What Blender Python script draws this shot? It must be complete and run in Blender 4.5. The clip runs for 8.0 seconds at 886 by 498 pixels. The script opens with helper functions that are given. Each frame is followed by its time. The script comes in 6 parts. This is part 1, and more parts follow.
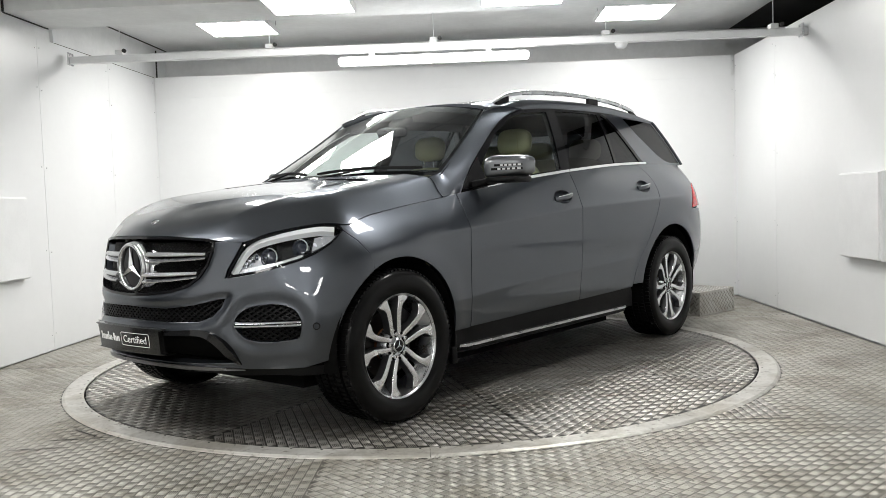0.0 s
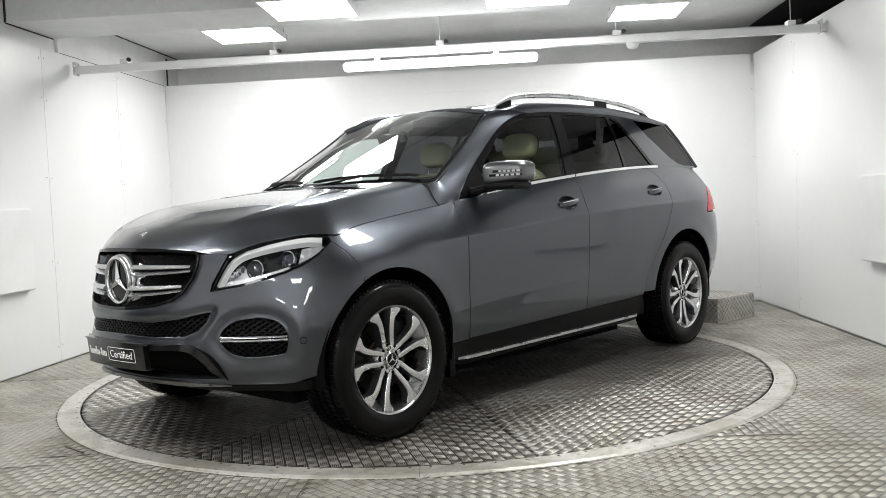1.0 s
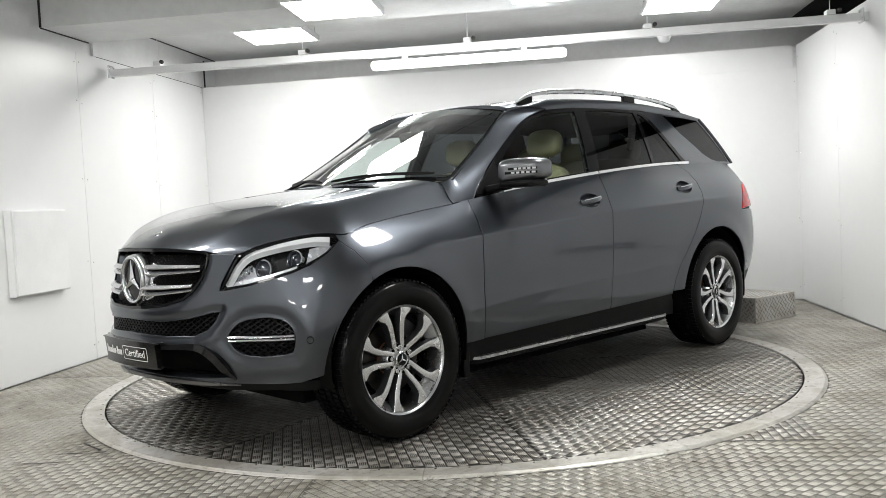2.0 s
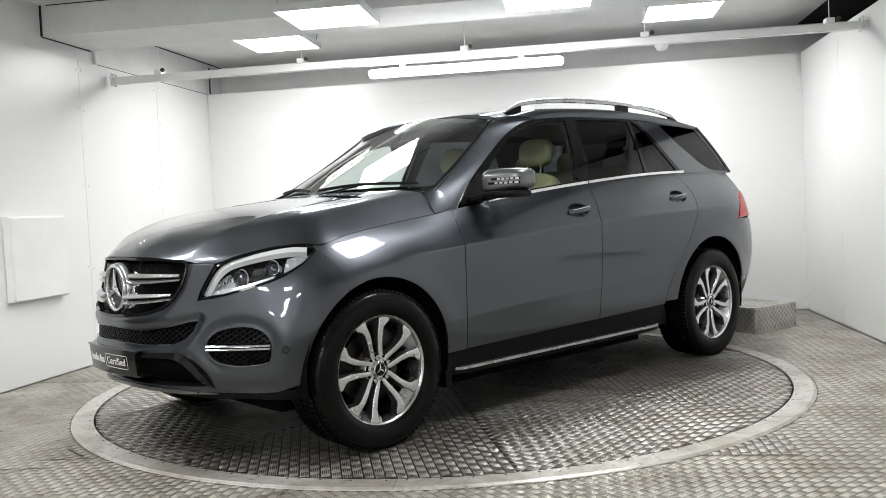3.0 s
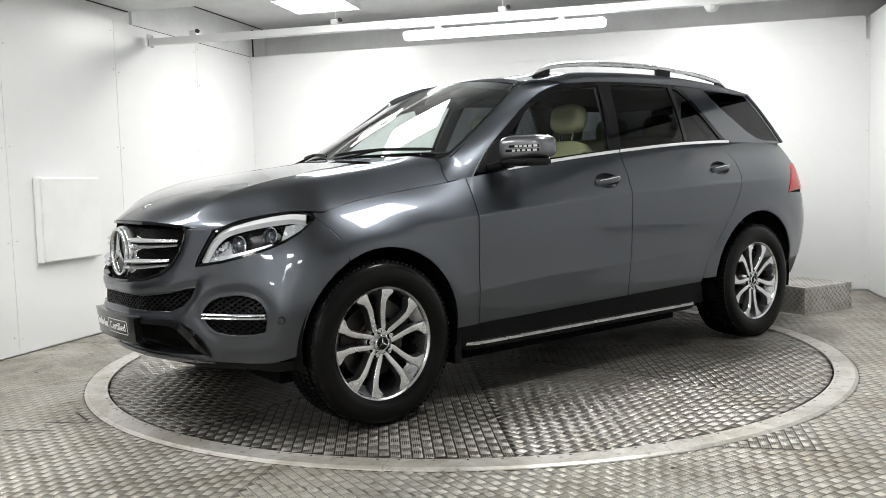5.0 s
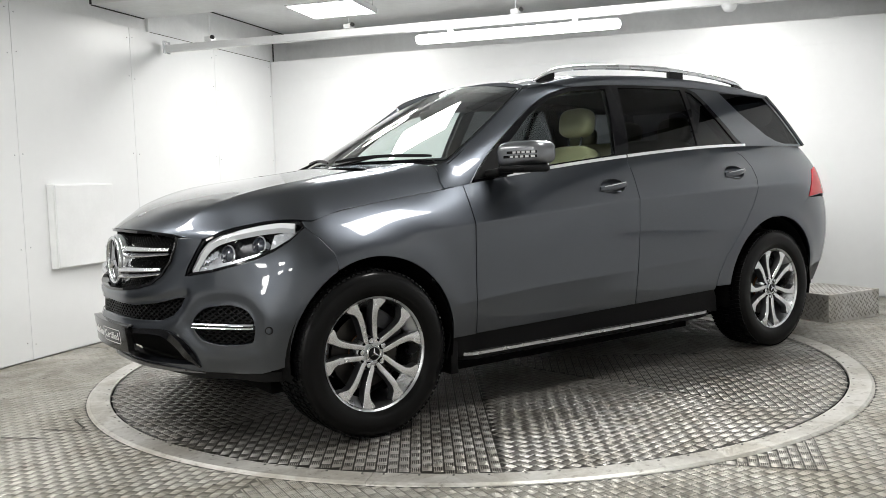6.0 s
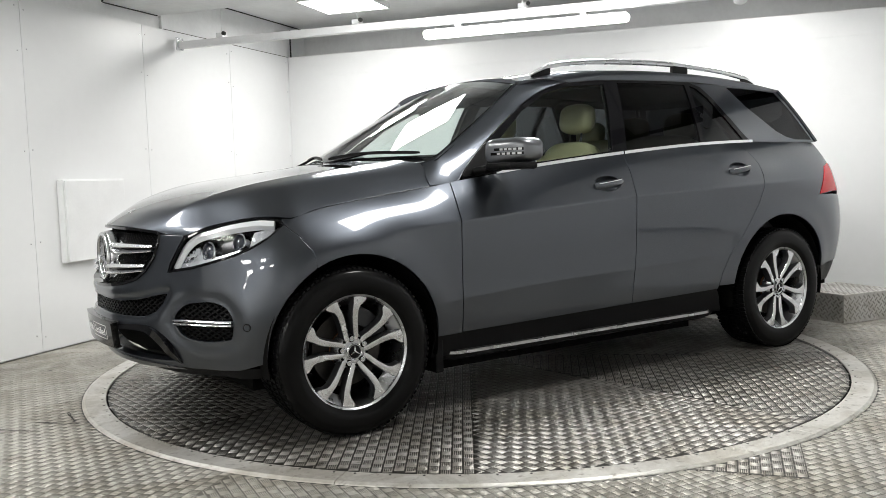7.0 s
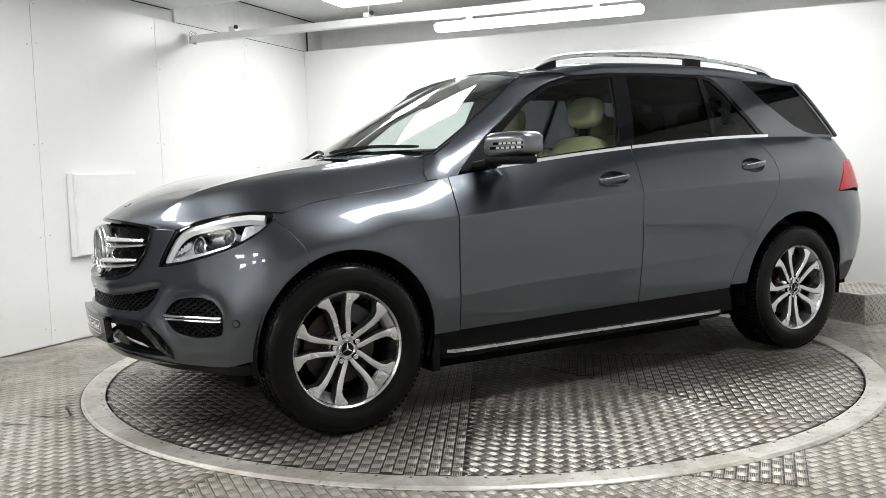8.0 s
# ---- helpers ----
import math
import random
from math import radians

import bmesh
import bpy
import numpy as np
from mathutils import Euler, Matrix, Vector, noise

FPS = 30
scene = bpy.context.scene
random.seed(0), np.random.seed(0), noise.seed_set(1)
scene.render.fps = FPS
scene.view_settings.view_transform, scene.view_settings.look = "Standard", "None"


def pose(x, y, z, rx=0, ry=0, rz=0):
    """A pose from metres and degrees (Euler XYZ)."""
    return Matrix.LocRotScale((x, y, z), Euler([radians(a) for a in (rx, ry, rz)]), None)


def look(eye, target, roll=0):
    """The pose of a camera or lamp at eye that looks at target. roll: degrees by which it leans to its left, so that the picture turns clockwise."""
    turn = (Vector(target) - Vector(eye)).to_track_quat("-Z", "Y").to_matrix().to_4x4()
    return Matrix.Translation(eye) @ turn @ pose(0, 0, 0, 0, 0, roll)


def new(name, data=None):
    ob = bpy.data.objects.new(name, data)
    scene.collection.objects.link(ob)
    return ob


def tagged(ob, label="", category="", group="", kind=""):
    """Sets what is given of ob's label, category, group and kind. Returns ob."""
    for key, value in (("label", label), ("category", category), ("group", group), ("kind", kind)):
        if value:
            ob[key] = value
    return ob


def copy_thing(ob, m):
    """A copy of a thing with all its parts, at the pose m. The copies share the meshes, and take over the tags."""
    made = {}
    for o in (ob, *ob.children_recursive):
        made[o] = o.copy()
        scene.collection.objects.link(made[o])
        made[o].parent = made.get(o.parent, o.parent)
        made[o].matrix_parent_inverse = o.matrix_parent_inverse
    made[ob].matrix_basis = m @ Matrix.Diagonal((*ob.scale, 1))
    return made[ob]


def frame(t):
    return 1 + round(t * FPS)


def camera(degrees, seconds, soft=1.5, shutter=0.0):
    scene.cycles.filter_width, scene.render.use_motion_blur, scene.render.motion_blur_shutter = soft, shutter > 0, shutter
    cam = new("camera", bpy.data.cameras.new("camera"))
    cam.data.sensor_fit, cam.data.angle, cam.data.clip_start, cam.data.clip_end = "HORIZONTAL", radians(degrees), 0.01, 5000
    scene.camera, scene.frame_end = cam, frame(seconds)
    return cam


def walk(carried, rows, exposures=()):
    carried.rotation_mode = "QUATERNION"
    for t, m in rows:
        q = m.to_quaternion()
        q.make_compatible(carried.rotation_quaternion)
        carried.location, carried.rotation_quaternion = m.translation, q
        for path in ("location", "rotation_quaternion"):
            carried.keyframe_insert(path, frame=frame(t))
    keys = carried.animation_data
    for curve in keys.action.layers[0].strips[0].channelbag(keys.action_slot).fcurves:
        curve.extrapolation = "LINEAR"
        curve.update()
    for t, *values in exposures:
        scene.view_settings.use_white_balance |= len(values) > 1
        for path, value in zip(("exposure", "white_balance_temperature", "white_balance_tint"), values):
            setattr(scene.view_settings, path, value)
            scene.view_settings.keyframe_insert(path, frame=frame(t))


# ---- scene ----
cam = camera(55.0, 8.0, soft=0.75)
PATH = [
    (0, (4.374, 3.689, 1.042), (2.848, 2.401, 0.93), -2.0),
    (0.5, (4.243, 3.715, 1.052), (2.739, 2.4, 0.948), -2.4),
    (1, (4.158, 3.728, 1.058), (2.678, 2.387, 0.957), -2.6),
    (1.5, (4.076, 3.767, 1.042), (2.649, 2.37, 0.941), -2.8),
    (3, (3.846, 3.977, 1.07), (2.489, 2.509, 0.983), -2.7),
    (3.5, (3.806, 3.998, 1.063), (2.485, 2.499, 0.979), -2.2),
    (4, (3.714, 4.011, 1.051), (2.427, 2.484, 0.943), -1.7),
    (4.2, (3.672, 4.005, 1.05), (2.393, 2.473, 0.917), -1.6),
    (5.5, (3.42, 4.027, 1.078), (2.225, 2.431, 0.921), -1.8),
    (6, (3.309, 4.075, 1.086), (2.153, 2.45, 0.934), -1.9),
    (6.5, (3.19, 4.138, 1.095), (2.074, 2.485, 0.942), -1.8),
    (7, (3.079, 4.191, 1.093), (2.003, 2.513, 0.93), -1.8),
    (7.5, (3.017, 4.208, 1.1), (1.973, 2.511, 0.93), -1.8),
    (8, (2.905, 4.203, 1.084), (1.892, 2.488, 0.913), -1.6),
]
walk(cam, [(t, look(eye, target, roll)) for t, eye, target, roll in PATH],
     [(0, 0.0), (4.2, 0.0), (5.5, 0.12), (6.5, 0.0), (7.0, 0.0), (8, 0.15)])

# ---- light: an inner room lit by ceiling panels, some added out of view, and one tube ----
world = bpy.data.worlds.new("world")
scene.world = world
world.use_nodes = True
world.node_tree.nodes["Background"].inputs["Color"].default_value = (0.8, 0.9, 1.0, 1)
world.node_tree.nodes["Background"].inputs["Strength"].default_value = 0.02
PANEL_GLOW, TUBE_GLOW = 37.0, 15.0
scene.view_settings.exposure = 0.0


# ---- materials ----
def material(name, color, rough=0.5, metal=0.0, **more):
    m = bpy.data.materials.new(name)
    m.use_nodes = True
    b = m.node_tree.nodes["Principled BSDF"]
    b.inputs["Base Color"].default_value = (*color, 1)
    b.inputs["Roughness"].default_value = rough
    b.inputs["Metallic"].default_value = metal
    for key, value in more.items():
        b.inputs[key.replace("_", " ")].default_value = value
    return m


def node(m, kind, **sets):
    n = m.node_tree.nodes.new(kind)
    for key, value in sets.items():
        n.inputs[key.replace("_", " ")].default_value = value
    return n


def wire(m, a, b):
    m.node_tree.links.new(a, b)


def ramp(m, fac, stops):
    r = node(m, "ShaderNodeValToRGB")
    e = r.color_ramp.elements
    while len(e) < len(stops):
        e.new(0.5)
    for k, (p, c) in zip(e, stops):
        k.position, k.color = p, (*c, 1)
    wire(m, fac, r.inputs["Fac"])
    return r


def mottled(name, color, rough, scale, depth=0.15, bump=0.0, fine=60.0, metal=0.0, spread=0.1, **more):
    """Two scales of variation in colour and gloss, with a fine relief."""
    m = material(name, color, rough, metal, **more)
    b = m.node_tree.nodes["Principled BSDF"]
    co = node(m, "ShaderNodeTexCoord")
    big = node(m, "ShaderNodeTexNoise", Scale=scale, Detail=5.0, Roughness=0.6)
    small = node(m, "ShaderNodeTexNoise", Scale=fine, Detail=4.0, Roughness=0.6)
    wire(m, co.outputs["Object"], big.inputs["Vector"])
    wire(m, co.outputs["Object"], small.inputs["Vector"])
    mix = node(m, "ShaderNodeMath")
    mix.operation = "MULTIPLY_ADD"
    mix.inputs[1].default_value = 0.35
    wire(m, small.outputs["Fac"], mix.inputs[0])
    wire(m, big.outputs["Fac"], mix.inputs[2])
    lo = tuple(c * (1 - depth) for c in color)
    hi = tuple(min(1, c * (1 + depth * 0.6)) for c in color)
    r = ramp(m, mix.outputs[0], [(0.42, lo), (0.92, hi)])
    wire(m, r.outputs["Color"], b.inputs["Base Color"])
    g = node(m, "ShaderNodeMapRange")
    g.inputs["To Min"].default_value, g.inputs["To Max"].default_value = max(0.02, rough - spread), min(1, rough + spread)
    wire(m, big.outputs["Fac"], g.inputs["Value"])
    wire(m, g.outputs["Result"], b.inputs["Roughness"])
    if bump:
        n = node(m, "ShaderNodeBump", Strength=bump, Distance=0.002)
        wire(m, small.outputs["Fac"], n.inputs["Height"])
        wire(m, n.outputs["Normal"], b.inputs["Normal"])
    return m


def glow(name, color, strength):
    m = material(name, color, 0.6)
    b = m.node_tree.nodes["Principled BSDF"]
    b.inputs["Emission Color"].default_value = (*color, 1)
    b.inputs["Emission Strength"].default_value = strength
    return m


def paint(name, color):
    """Metallic lacquer: flakes under a clear coat, with a very slight orange peel."""
    m = material(name, color, 0.33, 0.95, Coat_Weight=1.0, Coat_Roughness=0.03, Coat_IOR=1.5)
    m.node_tree.nodes["Principled BSDF"].inputs["Specular Tint"].default_value = (0.6, 0.62, 0.65, 1)
    b = m.node_tree.nodes["Principled BSDF"]
    co = node(m, "ShaderNodeTexCoord")
    flake = node(m, "ShaderNodeTexVoronoi", Scale=1400.0)
    wire(m, co.outputs["Object"], flake.inputs["Vector"])
    r = ramp(m, flake.outputs["Color"], [(0.0, tuple(c * 0.8 for c in color)), (1.0, tuple(c * 1.25 for c in color))])
    wire(m, r.outputs["Color"], b.inputs["Base Color"])
    peel = node(m, "ShaderNodeTexNoise", Scale=160.0, Detail=2.0)
    wire(m, co.outputs["Object"], peel.inputs["Vector"])
    n = node(m, "ShaderNodeBump", Strength=0.02, Distance=0.001)
    wire(m, peel.outputs["Fac"], n.inputs["Height"])
    wire(m, n.outputs["Normal"], b.inputs["Coat Normal"])
    return m


def glass(name, tint, gloss=0.9, ior=1.42):
    """A thin pane: what lies behind shows through, tinted, under a mirror gloss that grows at low angles."""
    m = bpy.data.materials.new(name)
    m.use_nodes = True
    t = m.node_tree
    t.nodes.remove(t.nodes["Principled BSDF"])
    clear = node(m, "ShaderNodeBsdfTransparent", Color=(*tint, 1))
    shine = node(m, "ShaderNodeBsdfGlossy", Color=(gloss, gloss, gloss, 1), Roughness=0.0)
    weight = node(m, "ShaderNodeLayerWeight", Blend=0.5)
    steep = node(m, "ShaderNodeMath")
    steep.operation, steep.inputs[1].default_value = "POWER", 5.0
    wire(m, weight.outputs["Facing"], steep.inputs[0])
    fresnel = node(m, "ShaderNodeMath")
    fresnel.operation, fresnel.use_clamp = "MULTIPLY_ADD", True
    base = ((ior - 1) / (ior + 1)) ** 2
    fresnel.inputs[1].default_value, fresnel.inputs[2].default_value = 1 - base, base
    wire(m, steep.outputs[0], fresnel.inputs[0])
    mix = node(m, "ShaderNodeMixShader")
    wire(m, fresnel.outputs[0], mix.inputs["Fac"])
    wire(m, clear.outputs["BSDF"], mix.inputs[1])
    wire(m, shine.outputs["BSDF"], mix.inputs[2])
    wire(m, mix.outputs["Shader"], t.nodes["Material Output"].inputs["Surface"])
    return m


def floor_metal(name, color, rough, metal):
    """Trodden aluminium: broad dirt, small stains and scratches over the bare metal."""
    m = mottled(name, color, rough, 1.3, 0.3, 0.25, 35, metal, 0.07)
    b = m.node_tree.nodes["Principled BSDF"]
    base = b.inputs["Base Color"].links[0].from_socket
    co = node(m, "ShaderNodeNewGeometry")
    stain = node(m, "ShaderNodeTexNoise", Scale=3.1, Detail=7.0, Roughness=0.68, Distortion=0.6)
    speck = node(m, "ShaderNodeTexNoise", Scale=24.0, Detail=5.0, Roughness=0.7)
    wire(m, co.outputs["Position"], stain.inputs["Vector"])
    wire(m, co.outputs["Position"], speck.inputs["Vector"])
    r1 = ramp(m, stain.outputs["Fac"], [(0.40, (0.72, 0.70, 0.66)), (0.56, (1.0, 1.0, 1.0))])
    r2 = ramp(m, speck.outputs["Fac"], [(0.30, (0.45, 0.43, 0.40)), (0.43, (1.0, 1.0, 1.0))])
    last = base
    for r in (r1, r2):
        mix = node(m, "ShaderNodeMix")
        mix.data_type, mix.blend_type = "RGBA", "MULTIPLY"
        mix.inputs["Factor"].default_value = 1.0
        wire(m, last, mix.inputs[6])
        wire(m, r.outputs["Color"], mix.inputs[7])
        last = mix.outputs[2]
    wire(m, last, b.inputs["Base Color"])
    return m


PAINT = paint("grey_lacquer", (0.069, 0.0765, 0.090))
GLASS = glass("clear_glass", (0.84, 0.90, 0.885), 0.95, 1.68)
SIDEGLASS = glass("side_glass", (0.72, 0.78, 0.76), 0.9, 1.45)
PRIVACY = glass("privacy_glass", (0.06, 0.064, 0.07), 0.6)
CLEAR = glass("lamp_lens", (0.97, 0.98, 1.0), 0.4)
CHROME = material("chrome", (0.82, 0.83, 0.85), 0.07, 1.0)
SATIN = mottled("satin_aluminium", (0.62, 0.63, 0.65), 0.28, 8, 0.1, 0.0, 200, 1.0)
BLACK = mottled("black_plastic", (0.0045, 0.0045, 0.005), 0.42, 6, 0.3, 0.25, 500, Specular_IOR_Level=0.13)
GLOSS = material("gloss_black", (0.006, 0.006, 0.007), 0.06, 0.0, Specular_IOR_Level=0.16)
GLOSSTRIM = material("gloss_black_trim", (0.006, 0.006, 0.007), 0.05, 0.0, Specular_IOR_Level=0.45)
DARK = material("underside_and_shade_black", (0.002, 0.002, 0.002), 0.9, Specular_IOR_Level=0.1)
RUBBER = mottled("tyre_rubber", (0.003, 0.003, 0.0032), 0.45, 9, 0.35, 0.06, 180, Specular_IOR_Level=0.06, Coat_Weight=0.22, Coat_Roughness=0.07)
WHITE = mottled("white_panel", (0.77, 0.78, 0.79), 0.32, 0.9, 0.035, 0.05, 14, spread=0.08)
PLASTER = mottled("painted_plaster", (0.78, 0.79, 0.795), 0.6, 2.2, 0.12, 0.35, 25)
CEIL = mottled("painted_ceiling", (0.82, 0.835, 0.84), 0.65, 1.6, 0.12, 0.4, 20)
METALW = mottled("white_enamel", (0.78, 0.79, 0.80), 0.35, 4, 0.06)
# stands in for a dark opening in the left wall, out of view
DARKWALL = mottled("dark_opening_grey", (0.06, 0.062, 0.066), 0.6, 2.0, 0.2, 0.3, 25)
CONCRETE = mottled("dark_concrete", (0.22, 0.225, 0.23), 0.8, 2, 0.3, 0.5, 30)
TREAD = floor_metal("tread_plate", (0.065, 0.063, 0.059), 0.44, 0.8)
RING = floor_metal("brushed_ring", (0.60, 0.59, 0.56), 0.45, 0.5)
SEAM = mottled("black_sealant", (0.03, 0.03, 0.03), 0.7, 9, 0.3)
PANELGLOW = glow("light_diffuser", (1.0, 0.985, 0.945), PANEL_GLOW)
TUBEGLOW = glow("tube_diffuser", (1.0, 0.99, 0.96), TUBE_GLOW)
RED = material("red_lamp", (0.60, 0.012, 0.018), 0.15, 0.0, Specular_IOR_Level=0.22)
WHITEINK = material("white_ink", (0.8, 0.8, 0.8), 0.5)
LAMPDARK = mottled("lamp_black", (0.012, 0.0125, 0.014), 0.25, 12, 0.4)
LAMPSILVER = mottled("lamp_silver", (0.72, 0.735, 0.76), 0.25, 40, 0.3, metal=0.45)
DARKSATIN = mottled("dark_satin_metal", (0.22, 0.22, 0.225), 0.3, 10, 0.15, 0.0, 200, 1.0)
GUIDE = material("light_guide_white", (0.93, 0.94, 0.95), 0.3, 0.0, Coat_Weight=0.8)
LENS = material("projector_glass", (0.03, 0.035, 0.05), 0.02, 0.0, Coat_Weight=1.0)
# the body's lacquer made lighter, with the mirrors' bright reflection in its colour
MIRRORPAINT = paint("lightened_grey_lacquer", (0.17, 0.177, 0.19))
INDICATOR = material("indicator_lens", (0.6, 0.61, 0.62), 0.15, 0.0, Coat_Weight=0.7)
MACHINED = mottled("machined_alloy", (0.78, 0.785, 0.80), 0.25, 14, 0.08, 0.0, 300, 1.0)
SPOKEGREY = mottled("wheel_grey", (0.05, 0.051, 0.054), 0.38, 20, 0.2, 0.0, 200, 0.6)
BRAKE = mottled("brake_steel", (0.07, 0.066, 0.062), 0.45, 14, 0.3, 0.2, 120, 1.0)
RUST = mottled("rusty_iron", (0.23, 0.10, 0.045), 0.7, 25, 0.5, 0.3, 120)
LEATHER = mottled("cream_leather", (0.42, 0.40, 0.25), 0.42, 7, 0.12, 0.3, 90)
DARKTRIM = mottled("dark_cabin_trim", (0.016, 0.016, 0.017), 0.6, 8, 0.25, 0.3, 200)
LINER = mottled("grey_headliner", (0.03, 0.03, 0.03), 0.9, 12, 0.2, 0.2, 150)
DIRT = mottled("dark_grit", (0.035, 0.032, 0.03), 0.9, 30, 0.4)
FLOORTREAD = floor_metal("floor_plate", (0.18, 0.176, 0.16), 0.5, 0.35)
FLOORBAR = floor_metal("floor_bars", (0.43, 0.42, 0.385), 0.45, 0.4)
BAR = floor_metal("worn_tread_bars", (0.41, 0.40, 0.38), 0.40, 0.85)
STEPMETAL = floor_metal("step_sheet", (0.62, 0.61, 0.59), 0.42, 0.4)
# near-black colour that holds the dark of the unlit space beyond the partition
VOID = mottled("unlit_space_black", (0.012, 0.012, 0.012), 0.9, 3, 0.3)
STARMETAL = material("dull_chrome", (0.66, 0.67, 0.69), 0.24, 1.0)
PAPER = mottled("pale_paper", (0.55, 0.64, 0.60), 0.7, 30, 0.08)
PLATEBLACK = mottled("plate_black", (0.012, 0.012, 0.012), 0.12, 9, 0.2, spread=0.03, Specular_IOR_Level=0.5)


# ---- mesh helpers ----
def finish(name, mesh, mat, parent=None, label=""):
    mesh.materials.append(mat)
    ob = new(name, mesh)
    if parent is not None:
        ob.parent = parent
    if label:
        ob["label"] = label
    return ob


def part(name, bm, mat, parent=None, label="", smooth=None):
    """Links a bmesh as one mesh object; smooth: the angle in degrees under which edges are shaded smooth."""
    mesh = bpy.data.meshes.new(name)
    if smooth is not None:
        bm.normal_update()
        for f in bm.faces:
            f.smooth = True
        for e in bm.edges:
            if len(e.link_faces) == 2 and e.calc_face_angle(0) > radians(smooth):
                e.smooth = False
    bm.to_mesh(mesh)
    bm.free()
    return finish(name, mesh, mat, parent, label)


def box(bm, x0, x1, y0, y1, z0, z1, bevel=0.0, m=None):
    r = bmesh.ops.create_cube(bm, size=1)
    vs = r["verts"]
    bmesh.ops.scale(bm, vec=(x1 - x0, y1 - y0, z1 - z0), verts=vs)
    bmesh.ops.translate(bm, vec=((x0 + x1) / 2, (y0 + y1) / 2, (z0 + z1) / 2), verts=vs)
    if bevel:
        es = list({e for v in vs for e in v.link_edges})
        vs = bmesh.ops.bevel(bm, geom=es, offset=bevel, segments=2, affect="EDGES", profile=0.5)["verts"]
    if m is not None:
        bmesh.ops.transform(bm, matrix=m, verts=[v for v in vs if v.is_valid])
    return bm


def cyl(bm, r0, r1, z0, z1, m=None, n=24, caps=True):
    r = bmesh.ops.create_cone(bm, cap_ends=caps, segments=n, radius1=r0, radius2=r1, depth=z1 - z0)
    bmesh.ops.translate(bm, vec=(0, 0, (z0 + z1) / 2), verts=r["verts"])
    if m is not None:
        bmesh.ops.transform(bm, matrix=m, verts=r["verts"])
    return bm


def lathe(bm, profile, n=64, m=None):
    """Turns (radius, along) pairs round the y axis."""
    rows = []
    for k in range(n):
        a = 2 * math.pi * k / n
        rows.append([bm.verts.new((r * math.cos(a), y, r * math.sin(a))) for r, y in profile])
    for k in range(n):
        p, q = rows[k], rows[(k + 1) % n]
        for i in range(len(profile) - 1):
            bm.faces.new((p[i], p[i + 1], q[i + 1], q[i]))
    if m is not None:
        bmesh.ops.transform(bm, matrix=m, verts=[v for r in rows for v in r])
    return bm


def sweep(bm, path, section, closed=False, scale=None, up=(0, 0, 1), caps=True):
    """Carries a closed section (list of (side, up) pairs) along a path of points."""
    path = [Vector(p) for p in path]
    rings, n = [], len(path)
    for i, p in enumerate(path):
        a = path[(i - 1) % n] if closed or i > 0 else p
        b = path[(i + 1) % n] if closed or i < n - 1 else p
        t = (b - a).normalized()
        s = t.cross(Vector(up)).normalized()
        w = s.cross(t)
        k = scale[i] if scale else 1.0
        rings.append([bm.verts.new(p + s * u * k + w * v * k) for u, v in section])
    m = len(section)
    for i in range(n if closed else n - 1):
        p, q = rings[i], rings[(i + 1) % n]
        for j in range(m):
            bm.faces.new((p[j], p[(j + 1) % m], q[(j + 1) % m], q[j]))
    if caps and not closed:
        bm.faces.new(rings[0][::-1])
        bm.faces.new(rings[-1])
    return bm


def disc_section(r, n=8, flat=1.0):
    return [(r * math.cos(2 * math.pi * k / n), r * flat * math.sin(2 * math.pi * k / n)) for k in range(n)]


def spline_weights(knots, q):
    """Natural cubic spline as a matrix: values at q = weights @ values at the knots; straight beyond the ends."""
    k, q = np.asarray(knots, float), np.atleast_1d(np.asarray(q, float))
    n = len(k)
    h = np.diff(k)
    A, B = np.eye(n), np.zeros((n, n))
    for i in range(1, n - 1):
        A[i, i - 1:i + 2] = h[i - 1] / 6, (h[i - 1] + h[i]) / 3, h[i] / 6
        B[i, i - 1:i + 2] = 1 / h[i - 1], -1 / h[i - 1] - 1 / h[i], 1 / h[i]
    M = np.linalg.solve(A, B)
    c = np.clip(q, k[0], k[-1])
    i = np.clip(np.searchsorted(k, c, side="right") - 1, 0, n - 2)
    a, b, hh = (k[i + 1] - c), (c - k[i]), h[i]
    e = np.eye(n)
    w = (a / hh)[:, None] * e[i] + (b / hh)[:, None] * e[i + 1]
    w += ((a ** 3 / hh - a * hh) / 6)[:, None] * M[i] + ((b ** 3 / hh - b * hh) / 6)[:, None] * M[i + 1]
    d = q - c
    slope = (e[i + 1] - e[i]) / hh[:, None] + ((-3 * a ** 2 / hh + hh) / 6)[:, None] * M[i] + ((3 * b ** 2 / hh - hh) / 6)[:, None] * M[i + 1]
    return w + d[:, None] * slope


def curve(knots, values):
    """A smooth function through the given values."""
    order = np.argsort(knots)
    knots, values = np.asarray(knots, float)[order], np.asarray(values, float)[order]
    return lambda q: spline_weights(knots, q) @ values


def tensor(us, vs, grid):
    """A smooth function of two variables through the values of a grid."""
    order = np.argsort(us)
    us, grid = np.asarray(us, float)[order], np.asarray(grid, float)[order]
    return lambda u, v: np.einsum("ij,ij->i", spline_weights(us, u) @ grid, spline_weights(vs, v))


def resample(loop, step):
    pts = []
    for (a, b), (c, d) in zip(loop, loop[1:] + loop[:1]):
        n = max(1, round(math.hypot(c - a, d - b) / step))
        pts += [(a + (c - a) * k / n, b + (d - b) * k / n) for k in range(n)]
    return pts


